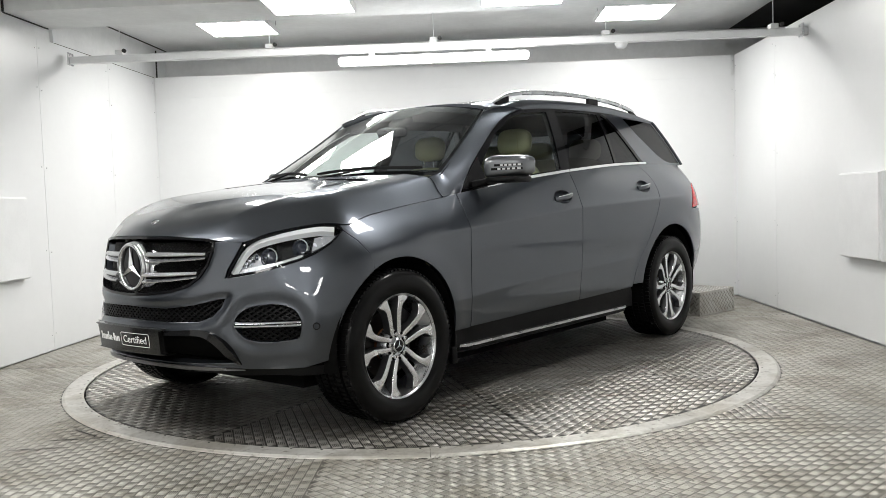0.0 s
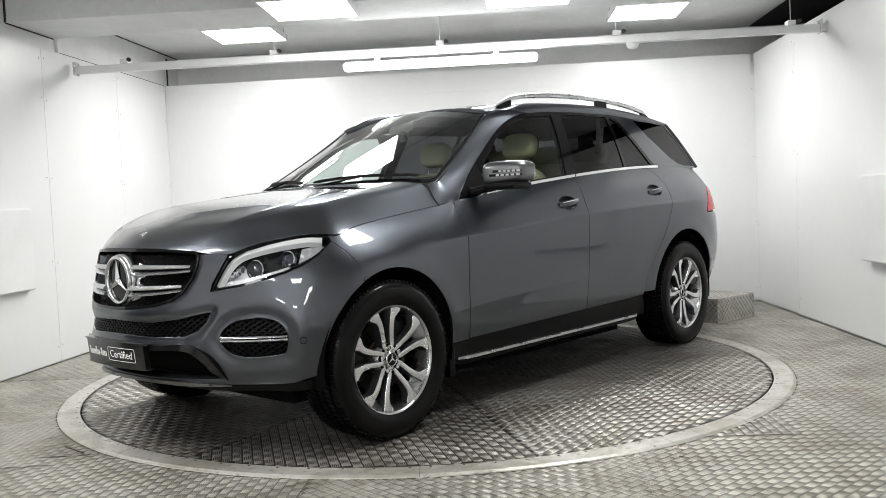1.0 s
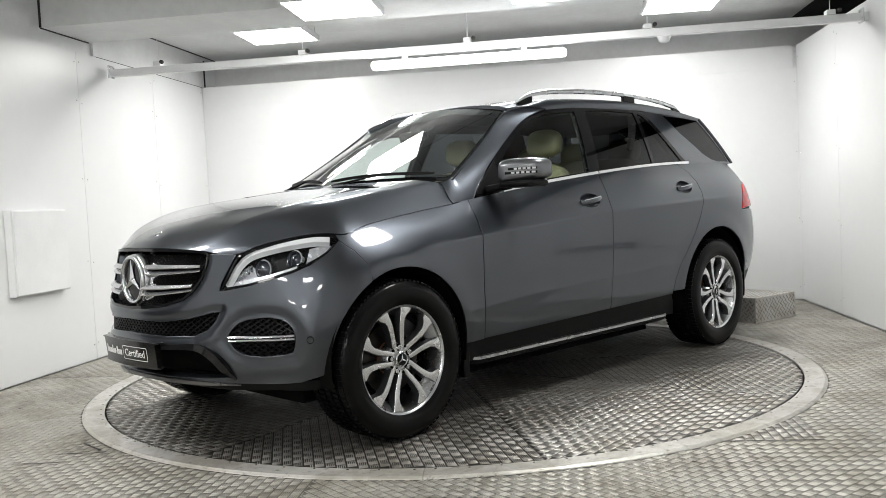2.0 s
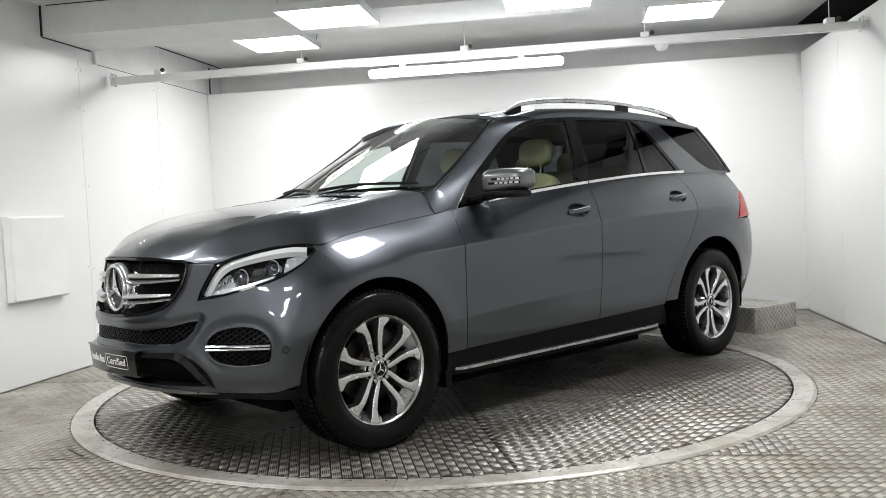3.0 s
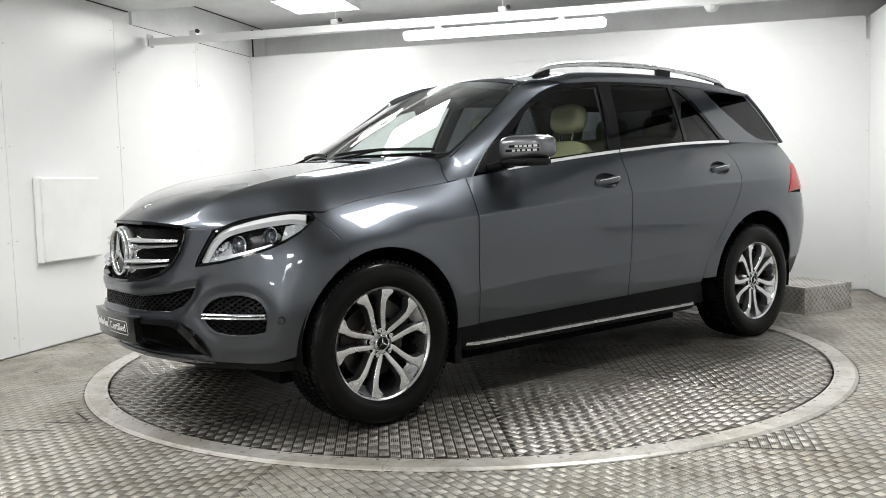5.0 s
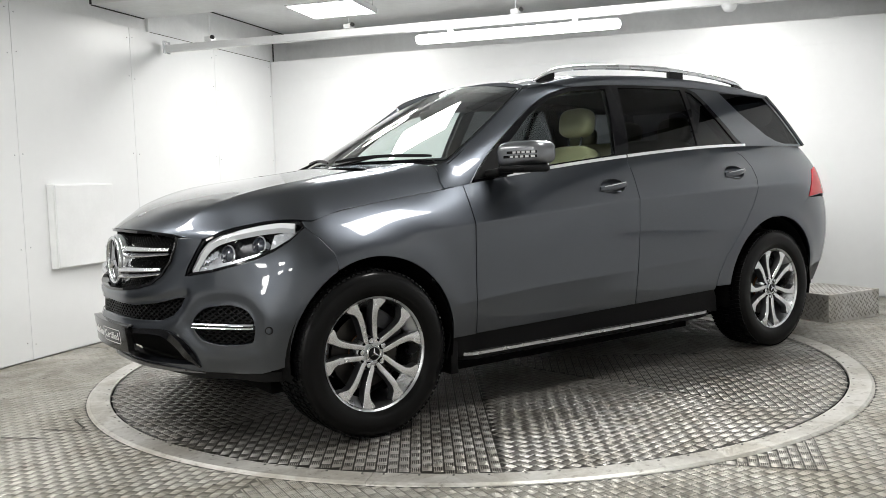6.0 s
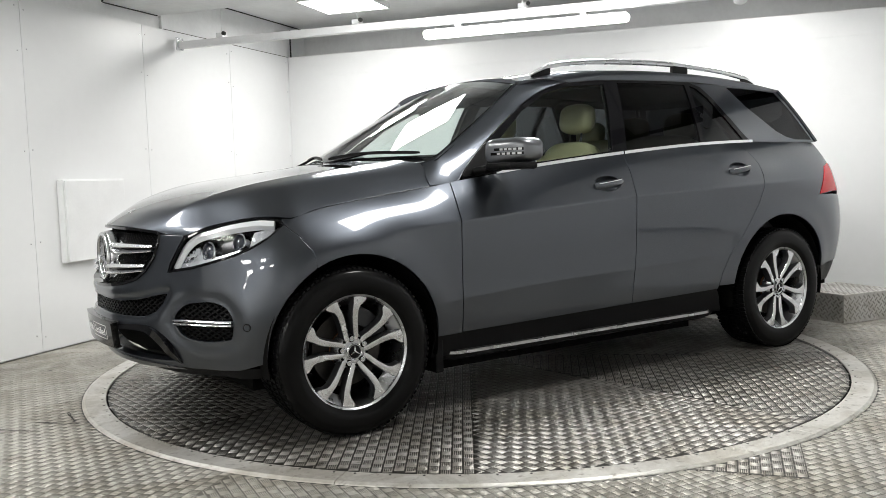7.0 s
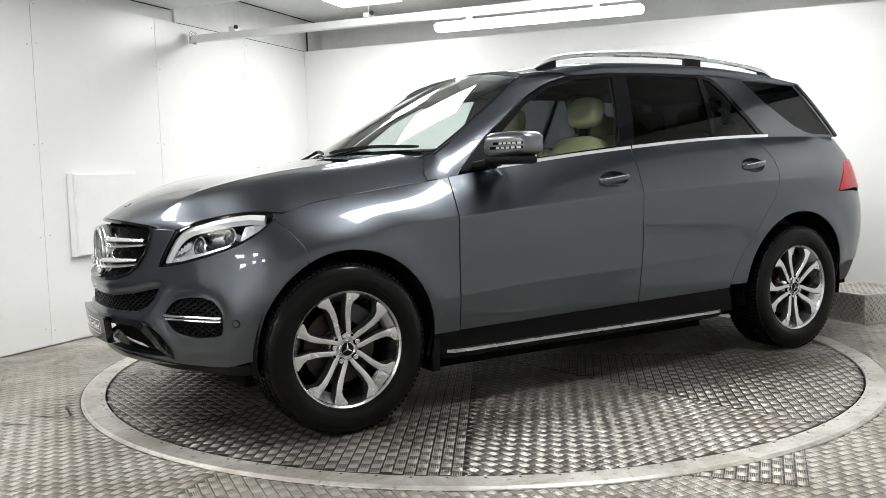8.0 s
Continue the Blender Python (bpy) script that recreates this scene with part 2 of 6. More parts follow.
def smooth_loop(ctrl, n=6, sharp=()):
    """A closed Catmull-Rom loop through control points; those whose numbers are in sharp stay corners."""
    out, c = [], len(ctrl)
    for i in range(c):
        p1, p2 = np.array(ctrl[i], float), np.array(ctrl[(i + 1) % c], float)
        p0 = p1 - (p2 - p1) if i in sharp else np.array(ctrl[i - 1], float)
        p3 = p2 + (p2 - p1) if (i + 1) % c in sharp else np.array(ctrl[(i + 2) % c], float)
        for k in range(n):
            t = k / n
            q = 0.5 * (2 * p1 + (p2 - p0) * t + (2 * p0 - 5 * p1 + 4 * p2 - p3) * t * t + (3 * p1 - p0 - 3 * p2 + p3) * t ** 3)
            out.append((float(q[0]), float(q[1])))
    return out


def arc(cx, cy, r, a0, a1, n=24, squash=1.0):
    return [(cx + r * math.cos(radians(a0 + (a1 - a0) * k / n)), cy + r * squash * math.sin(radians(a0 + (a1 - a0) * k / n))) for k in range(n + 1)]


def inside(loop, pts):
    p, q = np.asarray(loop, float), np.roll(np.asarray(loop, float), -1, axis=0)
    x, y = pts[:, 0:1], pts[:, 1:2]
    cond = (p[:, 1] > y) != (q[:, 1] > y)
    with np.errstate(divide="ignore", invalid="ignore"):
        xi = (q[:, 0] - p[:, 0]) * (y - p[:, 1]) / (q[:, 1] - p[:, 1]) + p[:, 0]
    return (np.sum(cond & (x < xi), axis=1) % 2) == 1


def area2(loop):
    p, q = np.asarray(loop), np.roll(np.asarray(loop), -1, axis=0)
    return float(np.sum(p[:, 0] * q[:, 1] - q[:, 0] * p[:, 1]))


def chart_normals(chart, uv, e=1e-3):
    a, b = chart(uv + [e, 0]) - chart(uv - [e, 0]), chart(uv + [0, e]) - chart(uv - [0, e])
    n = np.cross(a, b)
    return n / np.maximum(np.linalg.norm(n, axis=1), 1e-12)[:, None]


def sheet(name, chart, loop, mat, parent, holes=(), step=0.03, gap=0.002, deep=0.014, flip=False, label="", lift=0.0, extra=None):
    """A panel of sheet: the piece of a curved surface inside a loop of its chart, with rounded, folded edges.
    chart takes an array of (u, v) pairs to places; flip turns its outer side round."""
    from mathutils.geometry import delaunay_2d_cdt
    loops = [resample(list(l), step * 0.8) for l in (loop, *holes)]
    loops = [l if (area2(l) > 0) == (k == 0) else l[::-1] for k, l in enumerate(loops)]
    edge = np.array([p for l in loops for p in l])
    lo, hi = edge.min(0), edge.max(0)
    gx, gy = np.meshgrid(np.arange(lo[0] + step / 2, hi[0], step), np.arange(lo[1] + step / 2, hi[1], step))
    grid = np.stack([gx.ravel(), gy.ravel()], 1)
    ok = inside(loops[0], grid) if len(grid) else np.zeros(0, bool)
    for l in loops[1:]:
        ok &= ~inside(l, grid)
    grid = grid[ok]
    if len(grid):
        near = np.array([np.min(np.sum((edge - g) ** 2, axis=1)) for g in grid])
        grid = grid[near > (0.45 * step) ** 2]
    if extra is not None:
        # more points along creases, in place of the plain grid there
        add = np.asarray(extra, float)
        ok = inside(loops[0], add)
        for l in loops[1:]:
            ok &= ~inside(l, add)
        add = add[ok]
        add = add[np.array([np.min(np.sum((edge - g) ** 2, axis=1)) for g in add]) > 0.003 ** 2]
        grid = grid[np.array([np.min(np.sum((add - g) ** 2, axis=1)) for g in grid]) > 0.012 ** 2]
        grid = np.concatenate([grid, add])
    pts = np.concatenate([edge, grid]) if len(grid) else edge
    edges, at = [], 0
    for l in loops:
        edges += [(at + k, at + (k + 1) % len(l)) for k in range(len(l))]
        at += len(l)
    vs, _, fs, origin, _, _ = delaunay_2d_cdt([Vector((float(a), float(b))) for a, b in pts], edges, [], 0, 1e-6)
    uv = np.array([[v.x, v.y] for v in vs])
    tri = np.array([f for f in fs if len(f) == 3])
    mid = uv[tri].mean(1)
    ok = inside(loops[0], mid)
    for l in loops[1:]:
        ok &= ~inside(l, mid)
    tri = tri[ok]
    pos, nor = chart(uv), chart_normals(chart, uv)
    if flip:
        nor = -nor
    if lift:
        pos = pos + nor * lift
    face_n = np.cross(pos[tri[:, 1]] - pos[tri[:, 0]], pos[tri[:, 2]] - pos[tri[:, 0]])
    turn = np.einsum("ij,ij->i", face_n, nor[tri[:, 0]]) < 0
    tri[turn] = tri[turn][:, ::-1]
    used = np.unique(tri)
    back = -np.ones(len(uv), int)
    back[used] = np.arange(len(used))
    verts, norms, faces = list(pos[used]), list(nor[used]), [tuple(back[t]) for t in tri]
    for l in loops:
        q = np.array(l)
        p, n = chart(q), chart_normals(chart, q)
        if flip:
            n = -n
        if lift:
            p = p + n * lift
        t = np.roll(p, -1, axis=0) - np.roll(p, 1, axis=0)
        b = np.cross(t, n)
        b /= np.maximum(np.linalg.norm(b, axis=1), 1e-12)[:, None]
        if flip:
            b = -b
        m, base = len(l), len(verts)
        s = (b + n) / math.sqrt(2)
        for rows, ns in ((p, n), (p + b * gap * 0.7 - n * gap * 0.3, s), (p + b * gap - n * gap, b), (p + b * gap - n * deep, b)):
            verts += list(rows)
            norms += list(ns)
        for r in range(3):
            for k in range(m):
                f = (base + r * m + k, base + r * m + (k + 1) % m, base + (r + 1) * m + (k + 1) % m, base + (r + 1) * m + k)
                faces.append(f if flip else f[::-1])
    mesh = bpy.data.meshes.new(name)
    mesh.from_pydata([tuple(map(float, v)) for v in verts], [], [tuple(map(int, f)) for f in faces])
    mesh.update()
    mesh.polygons.foreach_set("use_smooth", [True] * len(mesh.polygons))
    mesh.normals_split_custom_set_from_vertices([tuple(map(float, v)) for v in norms])
    return finish(name, mesh, mat, parent, label)


def inset(loop, d):
    """A loop moved inwards by d."""
    p = np.asarray(loop, float)
    t = np.roll(p, -1, axis=0) - np.roll(p, 1, axis=0)
    n = np.stack([-t[:, 1], t[:, 0]], 1)
    n /= np.maximum(np.linalg.norm(n, axis=1), 1e-9)[:, None]
    return [tuple(map(float, v)) for v in p + n * (d if area2(loop) > 0 else -d)]


# ---- the room: its own axes stand at 38.5 degrees to the car's ----
ROOM = pose(0, 0, 0, 0, 0, 38.5)
LEFT, RIGHT, BACK, FRONT, TOP = -3.02, 2.86, -2.87, 9.8, 2.385
CX, CY, R_IN, R_OUT = 0.15, -0.075, 2.105, 2.222


def in_room(ob):
    ob.matrix_basis = ROOM.copy()
    return ob


# the left wall stands a little askew
LWALL = ROOM @ pose(-1.0, LEFT - 0.005, 0, 0, 0, -2.6) @ pose(1.0, -LEFT, 0)


def slab(name, x0, x1, y0, y1, z0, z1, mat, parent=None, label="", bevel=0.0, kind="", category="", base=None):
    ob = part(name, box(bmesh.new(), x0, x1, y0, y1, z0, z1, bevel), mat, parent, label)
    if parent is None:
        ob.matrix_basis = ROOM.copy() if base is None else base.copy()
    return tagged(ob, label, category, "", kind)


# floor: concrete slab below, the tread plates lie on it
slab("floor", -3.6, FRONT, -3.9, 6.0, -0.25, -0.022, CONCRETE, None, "bare concrete slab under the tread plates", kind="structure")

# ceiling: high at the back and over the walk, with a downstand beam between
slab("ceiling", -3.6, FRONT, -3.9, 2.93, 2.715, 2.95, CEIL, None, "white painted concrete ceiling", kind="structure")
# the lack of light past the partition is put into this ceiling's colour
slab("ceiling_1", -3.6, FRONT, 2.931, 6.0, 2.715, 2.95, VOID, None, "ceiling beyond the partition, coloured black as unlit", kind="structure")
slab("ceiling_beam", -0.92, -0.31, -3.12, 2.93, 2.49, 2.718, CEIL, None, "white painted downstand beam", kind="structure")

# solid walls round the place; the near ones are unseen and added
slab("wall_left", -3.6, FRONT + 0.1, -3.4, LEFT - 0.022, -0.2, 2.72, PLASTER, None, "white painted plaster wall", kind="structure", base=LWALL)
slab("wall_back", -3.6, -3.25, LEFT, 3.9, -0.2, 2.72, PLASTER, None, "grey painted wall behind the partition", kind="structure")
# outer wall in the same black, in place of real shade
slab("wall_outer", -3.3, FRONT, 3.9, 4.3, -0.2, 2.72, VOID, None, "outer wall, coloured black for the unlit space", kind="structure")
# unseen dark stretch, added so that the bumper reflects something dark
slab("wall_near_left", 1.702, 4.4, LEFT - 0.021, LEFT, -0.02, 2.71, DARKWALL, None, "dark grey wall added out of view in place of a dark opening", kind="structure", base=LWALL)
# unseen white walls, added to close the hall and brighten the car's nose
slab("wall_near_left_1", 4.401, FRONT - 0.3, LEFT - 0.021, LEFT, -0.02, 2.71, PLASTER, None, "white painted wall, added out of view", kind="structure", base=LWALL)
slab("wall_near_right", 5.402, FRONT - 0.3, RIGHT, RIGHT + 0.021, -0.02, 2.71, PLASTER, None, "white painted wall, added out of view", kind="structure")
slab("wall_front", FRONT - 0.3, FRONT, -3.6, 3.9, -0.2, 2.72, PLASTER, None, "white painted wall, added out of view", kind="structure")
slab("partition_right", BACK - 0.05, FRONT - 0.3, RIGHT + 0.022, RIGHT + 0.075, -0.02, TOP - 0.004, PLASTER, None, "free-standing partition core", kind="structure")
slab("partition_back", BACK - 0.075, BACK - 0.022, LEFT, RIGHT + 0.075, -0.02, TOP - 0.004, PLASTER, None, "free-standing partition core", kind="structure")

SCREW = bmesh.new()
cyl(SCREW, 0.0055, 0.004, 0.0, 0.0025, None, 8)
screw_mesh = bpy.data.meshes.new("screw")
SCREW.to_mesh(screw_mesh)
SCREW.free()
screw_mesh.materials.append(SATIN)


bm = bmesh.new()
cyl(bm, 0.006, 0.005, 0.0, 0.0015, None, 8)
floor_screw = bpy.data.meshes.new("screw")
bm.to_mesh(floor_screw)
bm.free()
floor_screw.materials.append(SEAM)


def screw(parent, x, y, z, rx=0, rz=0):
    ob = new("screw", screw_mesh)
    ob.parent = parent
    ob.matrix_basis = pose(x, y, z, rx, 0, rz)


def cladding(name, axis, at, edges, z1, faces, base=ROOM):
    """White wall boards side by side, each a piece, with fine open joints and screws."""
    root = new(name)
    root.matrix_basis = base.copy()
    tagged(root, "glossy white wall boards with fine joints", "wall", "", "structure")
    for a, b in zip(edges, edges[1:]):
        a, b = a + 0.0015, b - 0.0015
        lo, hi = sorted((at, at - 0.02 * faces))
        bm = bmesh.new()
        if axis == "y":
            box(bm, a, b, lo, hi, 0.006, z1, 0.0012)
        else:
            box(bm, lo, hi, a, b, 0.006, z1, 0.0012)
        part("board", bm, WHITE, root)
        for z in (0.12, 0.75, 1.38, 2.02, 2.3):
            for q in (a + 0.035, b - 0.035):
                q += random.uniform(-0.008, 0.008)
                zz = z + random.uniform(-0.03, 0.03)
                if axis == "y":
                    screw(root, q, at, zz, -90 * faces)
                else:
                    screw(root, at, q, zz, 90 if faces > 0 else -90, 90)
    return root


cladding("wall_1", "y", LEFT, [BACK, -1.857, -0.70, 0.475, 1.7], TOP, 1, LWALL)
cladding("wall_2", "y", RIGHT, [BACK, -1.778, 0.65, 1.87, 3.09, 4.3, 5.4], TOP, -1)
cladding("wall_3", "x", BACK, [LEFT - 0.018, RIGHT + 0.018], TOP - 0.2, 1)
slab("trim_1", BACK - 0.02, BACK + 0.003, LEFT + 0.085, RIGHT - 0.035, TOP - 0.212, TOP, WHITE, None, "white fascia board along the top of the wall", 0.001, "structure")
slab("trim_2", -0.95, -0.935, LEFT - 0.03, LEFT + 0.004, TOP, 2.49, PLASTER, None, "painted strip under the beam", 0.001, "structure", base=LWALL)

# dark joints where ceiling and walls meet
slab("trim_3", -3.25, -0.95, LEFT - 0.03, LEFT - 0.008, 2.708, 2.716, SEAM, None, "dark sealant joint", 0, "structure", base=LWALL)
slab("trim_4", -0.91, -0.315, LEFT - 0.03, LEFT - 0.008, 2.484, 2.4905, SEAM, None, "dark sealant joint", 0, "structure", base=LWALL)
slab("trim_5", -0.31, -0.303, LEFT - 0.03, LEFT - 0.006, 2.49, 2.715, SEAM, None, "dark sealant joint", 0, "structure", base=LWALL)
slab("trim_6", -0.309, -0.302, LEFT, 2.9, 2.709, 2.716, SEAM, None, "dark sealant joint", 0, "structure")
slab("trim_8", BACK, -0.95, LEFT - 0.03, LEFT - 0.004, TOP + 0.0005, TOP + 0.006, LINER, None, "grey joint on top of the boards", 0, "structure", base=LWALL)
slab("trim_7", BACK - 0.03, BACK - 0.018, LEFT + 0.095, LEFT + 0.107, TOP, 2.66, SEAM, None, "dark sealant joint", 0, "structure")


def ceiling_panel(d, n, z):
    """A flat square light: enamelled tray, glowing diffuser, hanging wires."""
    root = new("ceiling_light")
    root.matrix_basis = ROOM @ pose(d, n, z)
    tagged(root, "square white flat panel light, lit, hung under the ceiling; unseen ones are added", "ceiling light", "ceiling lights")
    bm = bmesh.new()
    box(bm, -0.3, 0.3, -0.3, 0.3, 0.012, 0.05, 0.002)
    for a, b, c, e in ((-0.3, 0.3, -0.3, -0.285), (-0.3, 0.3, 0.285, 0.3), (-0.3, -0.285, -0.285, 0.285), (0.285, 0.3, -0.285, 0.285)):
        box(bm, a, b, c, e, 0.0, 0.012)
    part("frame", bm, METALW, root)
    part("diffuser", box(bmesh.new(), -0.284, 0.284, -0.284, 0.284, 0.003, 0.011), PANELGLOW, root, "glowing white diffuser")
    for x, y in ((-0.27, -0.27), (0.27, 0.27), (-0.27, 0.27), (0.27, -0.27)):
        t = 2.491 - z if -0.92 < d + x < -0.31 else 2.716 - z
        part("wire", cyl(bmesh.new(), 0.0018, 0.0018, 0.049, t, pose(x, y, 0), 6), BLACK, root)
    return root


# the first four hang in view
for d, n, z in ((-1.75, -1.77, 2.6), (-1.75, 1.66, 2.6), (-0.27, -0.89, 2.44), (-0.27, 0.61, 2.44),
                # one known from the wing's reflection; (2.3, -2.6) added unseen to brighten the floor
                (1.5, 1.25, 2.6), (2.3, -2.6, 2.6),
                # (3.3, -2.1) added unseen for the left floor; hall lights inferred from small reflections
                (3.3, -2.1, 2.6), (6.7, -2.1, 2.6), (6.7, -0.6, 2.6),
                # unseen row added to brighten the front wall and so the bumper's corner
                (8.4, -2.1, 2.6), (8.4, -0.6, 2.6), (8.4, 0.9, 2.6)):
    ceiling_panel(d, n, z)

# square trunking across the room, with brackets, hangers, a smoke detector and the tube light below it
trunk = in_room(new("cable_trunking"))
tagged(trunk, "long white square cable trunking across the room", "trunking")
part("duct", box(bmesh.new(), -1.1, -1.04, -2.95, 2.81, 2.236, 2.292, 0.002), METALW, trunk)
for n0, n1 in ((-2.962, -2.95), (2.81, 2.824)):
    part("end_bracket", box(bmesh.new(), -1.115, -1.025, n0, n1, 2.225, 2.325, 0.001), SATIN, trunk, "grey steel end bracket")
for n0, n1 in ((2.824, RIGHT),):
    part("stub", box(bmesh.new(), -1.1, -1.04, n0 + 0.001, n1 - 0.001, 2.236, 2.292), METALW, trunk)
for n in (-2.55, -1.35, -0.05, 1.3, 2.6):
    bm = box(bmesh.new(), -1.108, -1.032, n - 0.03, n + 0.03, 2.293, 2.33, 0.002)
    hanger = part("hanger", bm, METALW, trunk)
    part("rod", cyl(bmesh.new(), 0.003, 0.003, 2.329, 2.714, pose(-1.07, n, 0), 8), METALW, hanger)
    part("wing_nut", cyl(bmesh.new(), 0.016, 0.016, 0.0, 0.02, pose(-1.03, n + 0.05, 2.318, 0, 90), 10), SEAM, hanger, "black nut")



def tube_light(m, label, fixings, lit):
    """A batten with a rounded glowing diffuser, along its own y."""
    tube = new("tube_light")
    tube.matrix_basis = ROOM @ m
    tagged(tube, label, "tube light", "tube lights")
    part("housing", box(bmesh.new(), -0.03, 0.03, -0.735, 0.735, -0.002, 0.027, 0.004), METALW, tube)
    sec = [(-0.052, 0.012), (-0.052, -0.012), (-0.042, -0.03), (-0.02, -0.04), (0.02, -0.04), (0.042, -0.03), (0.052, -0.012), (0.052, 0.012)]
    ends = [-0.751, -0.743] + [-0.725 + 1.45 * k / 12 for k in range(13)] + [0.743, 0.751]
    part("diffuser", sweep(bmesh.new(), [(0, n, 0) for n in ends], sec, False, [0.55, 0.9] + [1] * 13 + [0.9, 0.55]), lit, tube, "glowing ribbed diffuser")
    for n in (-0.645, -0.445, -0.145, 0.155, 0.405, 0.655):
        part("clip", box(bmesh.new(), -0.042, 0.042, n - 0.007, n + 0.007, 0.013, 0.028, 0.002), SATIN, tube, "steel clip")
    for n in (-0.485, 0.435):
        part("bracket", box(bmesh.new(), -0.015, 0.015, n - 0.02, n + 0.02, 0.026, fixings), SATIN, tube, "steel fixing")


tube_light(pose(-1.07, -0.055, 2.178), "long white fluorescent batten, lit, under the trunking", 0.059, TUBEGLOW)
det = in_room(new("smoke_detector"))
tagged(det, "round white smoke detector under the trunking", "detector")
bm = bmesh.new()
lathe(bm, [(0.0, 0.0), (0.05, 0.0), (0.052, -0.012), (0.046, -0.02), (0.044, -0.026), (0.038, -0.04), (0.02, -0.05), (0.0, -0.052)], 28, pose(-1.07, 1.42, 2.237, 90))
part("body", bm, METALW, det, "", 40)
part("base", cyl(bmesh.new(), 0.056, 0.056, 2.2355, 2.2385, pose(-1.07, 1.42, -0.003), 28), METALW, det)


def wall_cabinet(base, m):
    root = new("wall_cabinet")
    root.matrix_basis = base @ m
    tagged(root, "shallow white square cabinet fixed on the wall boards", "cabinet", "wall cabinets")
    bm = bmesh.new()
    box(bm, -0.298, 0.300, 0, 0.052, -0.292, 0.292, 0.003)
    part("body", bm, METALW, root)
    bm = bmesh.new()
    box(bm, -0.284, 0.292, 0.0545, 0.068, -0.284, 0.284, 0.003)
    part("door", bm, METALW, root, "flat white door")
    part("gasket", box(bmesh.new(), -0.288, 0.296, 0.0515, 0.0548, -0.2885, 0.2885), METALW, root, "white gasket round the door")
    part("hinge", cyl(bmesh.new(), 0.005, 0.005, -0.22, 0.22, pose(-0.27, 0.056, 0), 10), METALW, root)
    return root


wall_cabinet(LWALL, pose(-0.040, LEFT + 0.0005, 0.882))
wall_cabinet(ROOM, pose(-0.08, RIGHT - 0.0005, 0.848, 0, 0, 180))


# ---- the car: x forwards, y to its left, wheels stand on z = 0 ----
car = new("car")
tagged(car, "dark grey metallic five-door SUV parked on the turntable", "car")

# outline of the lower body: stations round the car from the front's middle (a = 0) along the side to the rear's middle
ZK = [0.28, 0.42, 0.56, 0.70, 0.84, 0.98, 1.12, 1.26]
SIDE_X = [1.6, 1.2, 0.8, 0.2, -0.4, -1.0, -1.5, -1.9]
SIDE_Y = [[0.880, 0.925, 0.945, 0.950, 0.935, 0.860, 0.740, 0.600],
          [0.880, 0.920, 0.940, 0.945, 0.940, 0.885, 0.750, 0.600],
          [0.896, 0.921, 0.930, 0.937, 0.938, 0.905, 0.800, 0.680],
          [0.896, 0.921, 0.930, 0.938, 0.942, 0.925, 0.865, 0.770],
          [0.896, 0.921, 0.930, 0.940, 0.947, 0.938, 0.890, 0.800],
          [0.896, 0.924, 0.938, 0.950, 0.957, 0.952, 0.925, 0.830],
          [0.890, 0.920, 0.942, 0.957, 0.963, 0.957, 0.915, 0.800],
          [0.865, 0.900, 0.930, 0.945, 0.948, 0.935, 0.885, 0.775]]
NOSE_A = [0.0, 0.3, 0.55, 0.8, 0.95, 1.1]
NOSE_X = [[2.20, 2.29, 2.315, 2.295, 2.265, 2.20, 2.10, 2.00],
          [2.17, 2.255, 2.275, 2.255, 2.225, 2.165, 2.07, 1.97],
          [2.085, 2.135, 2.15, 2.12, 2.10, 2.05, 1.96, 1.86],
          [1.96, 2.01, 2.025, 1.995, 1.965, 1.90, 1.80, 1.70],
          [1.90, 1.915, 1.925, 1.90, 1.87, 1.81, 1.72, 1.62],
          [1.80, 1.80, 1.80, 1.79, 1.77, 1.725, 1.66, 1.58]]
NOSE_Y = [[0.0] * 8, [0.3] * 8, [0.53] * 8,
          [0.70, 0.735, 0.745, 0.735, 0.72, 0.66, 0.56, 0.45],
          [0.80, 0.845, 0.855, 0.845, 0.825, 0.77, 0.66, 0.53],
          [0.86, 0.905, 0.922, 0.92, 0.90, 0.835, 0.72, 0.58]]
TAIL_A = [5.0, 5.25, 5.6, 6.05]
TAIL_X = [[-2.09] * 8, [-2.24, -2.29, -2.31, -2.32, -2.30, -2.27, -2.24, -2.20],
          [-2.32, -2.39, -2.42, -2.43, -2.40, -2.36, -2.33, -2.28], [-2.36, -2.43, -2.46, -2.46, -2.44, -2.40, -2.36, -2.31]]
TAIL_Y = [[0.80, 0.845, 0.885, 0.905, 0.905, 0.885, 0.835, 0.725], [0.69, 0.74, 0.765, 0.775, 0.775, 0.755, 0.70, 0.62],
          [0.43, 0.45, 0.45, 0.45, 0.45, 0.45, 0.43, 0.40], [0.0] * 8]
AK = NOSE_A + [2.91 - x for x in SIDE_X] + TAIL_A
XG = NOSE_X + [[x] * 8 for x in SIDE_X] + TAIL_X
YG = NOSE_Y + SIDE_Y + TAIL_Y
FULL_A = [-a for a in AK[:0:-1]] + AK
BODY_X = tensor(FULL_A, ZK, XG[:0:-1] + XG)
BODY_Y = tensor(FULL_A, ZK, [[-y for y in r] for r in YG[:0:-1]] + YG)
FRONT_AXLE, REAR_AXLE, HUB = 1.4575, -1.4575, 0.365
SHOULDER = curve([-2.2, -0.5, -0.2, 0.45, 0.9, 1.4], [1.03, 0.982, 0.972, 0.928, 0.897, 0.86])
LOWER = curve([-1.0, -0.1, 0.5, 0.9, 1.2], [0.62, 0.583, 0.563, 0.536, 0.52])


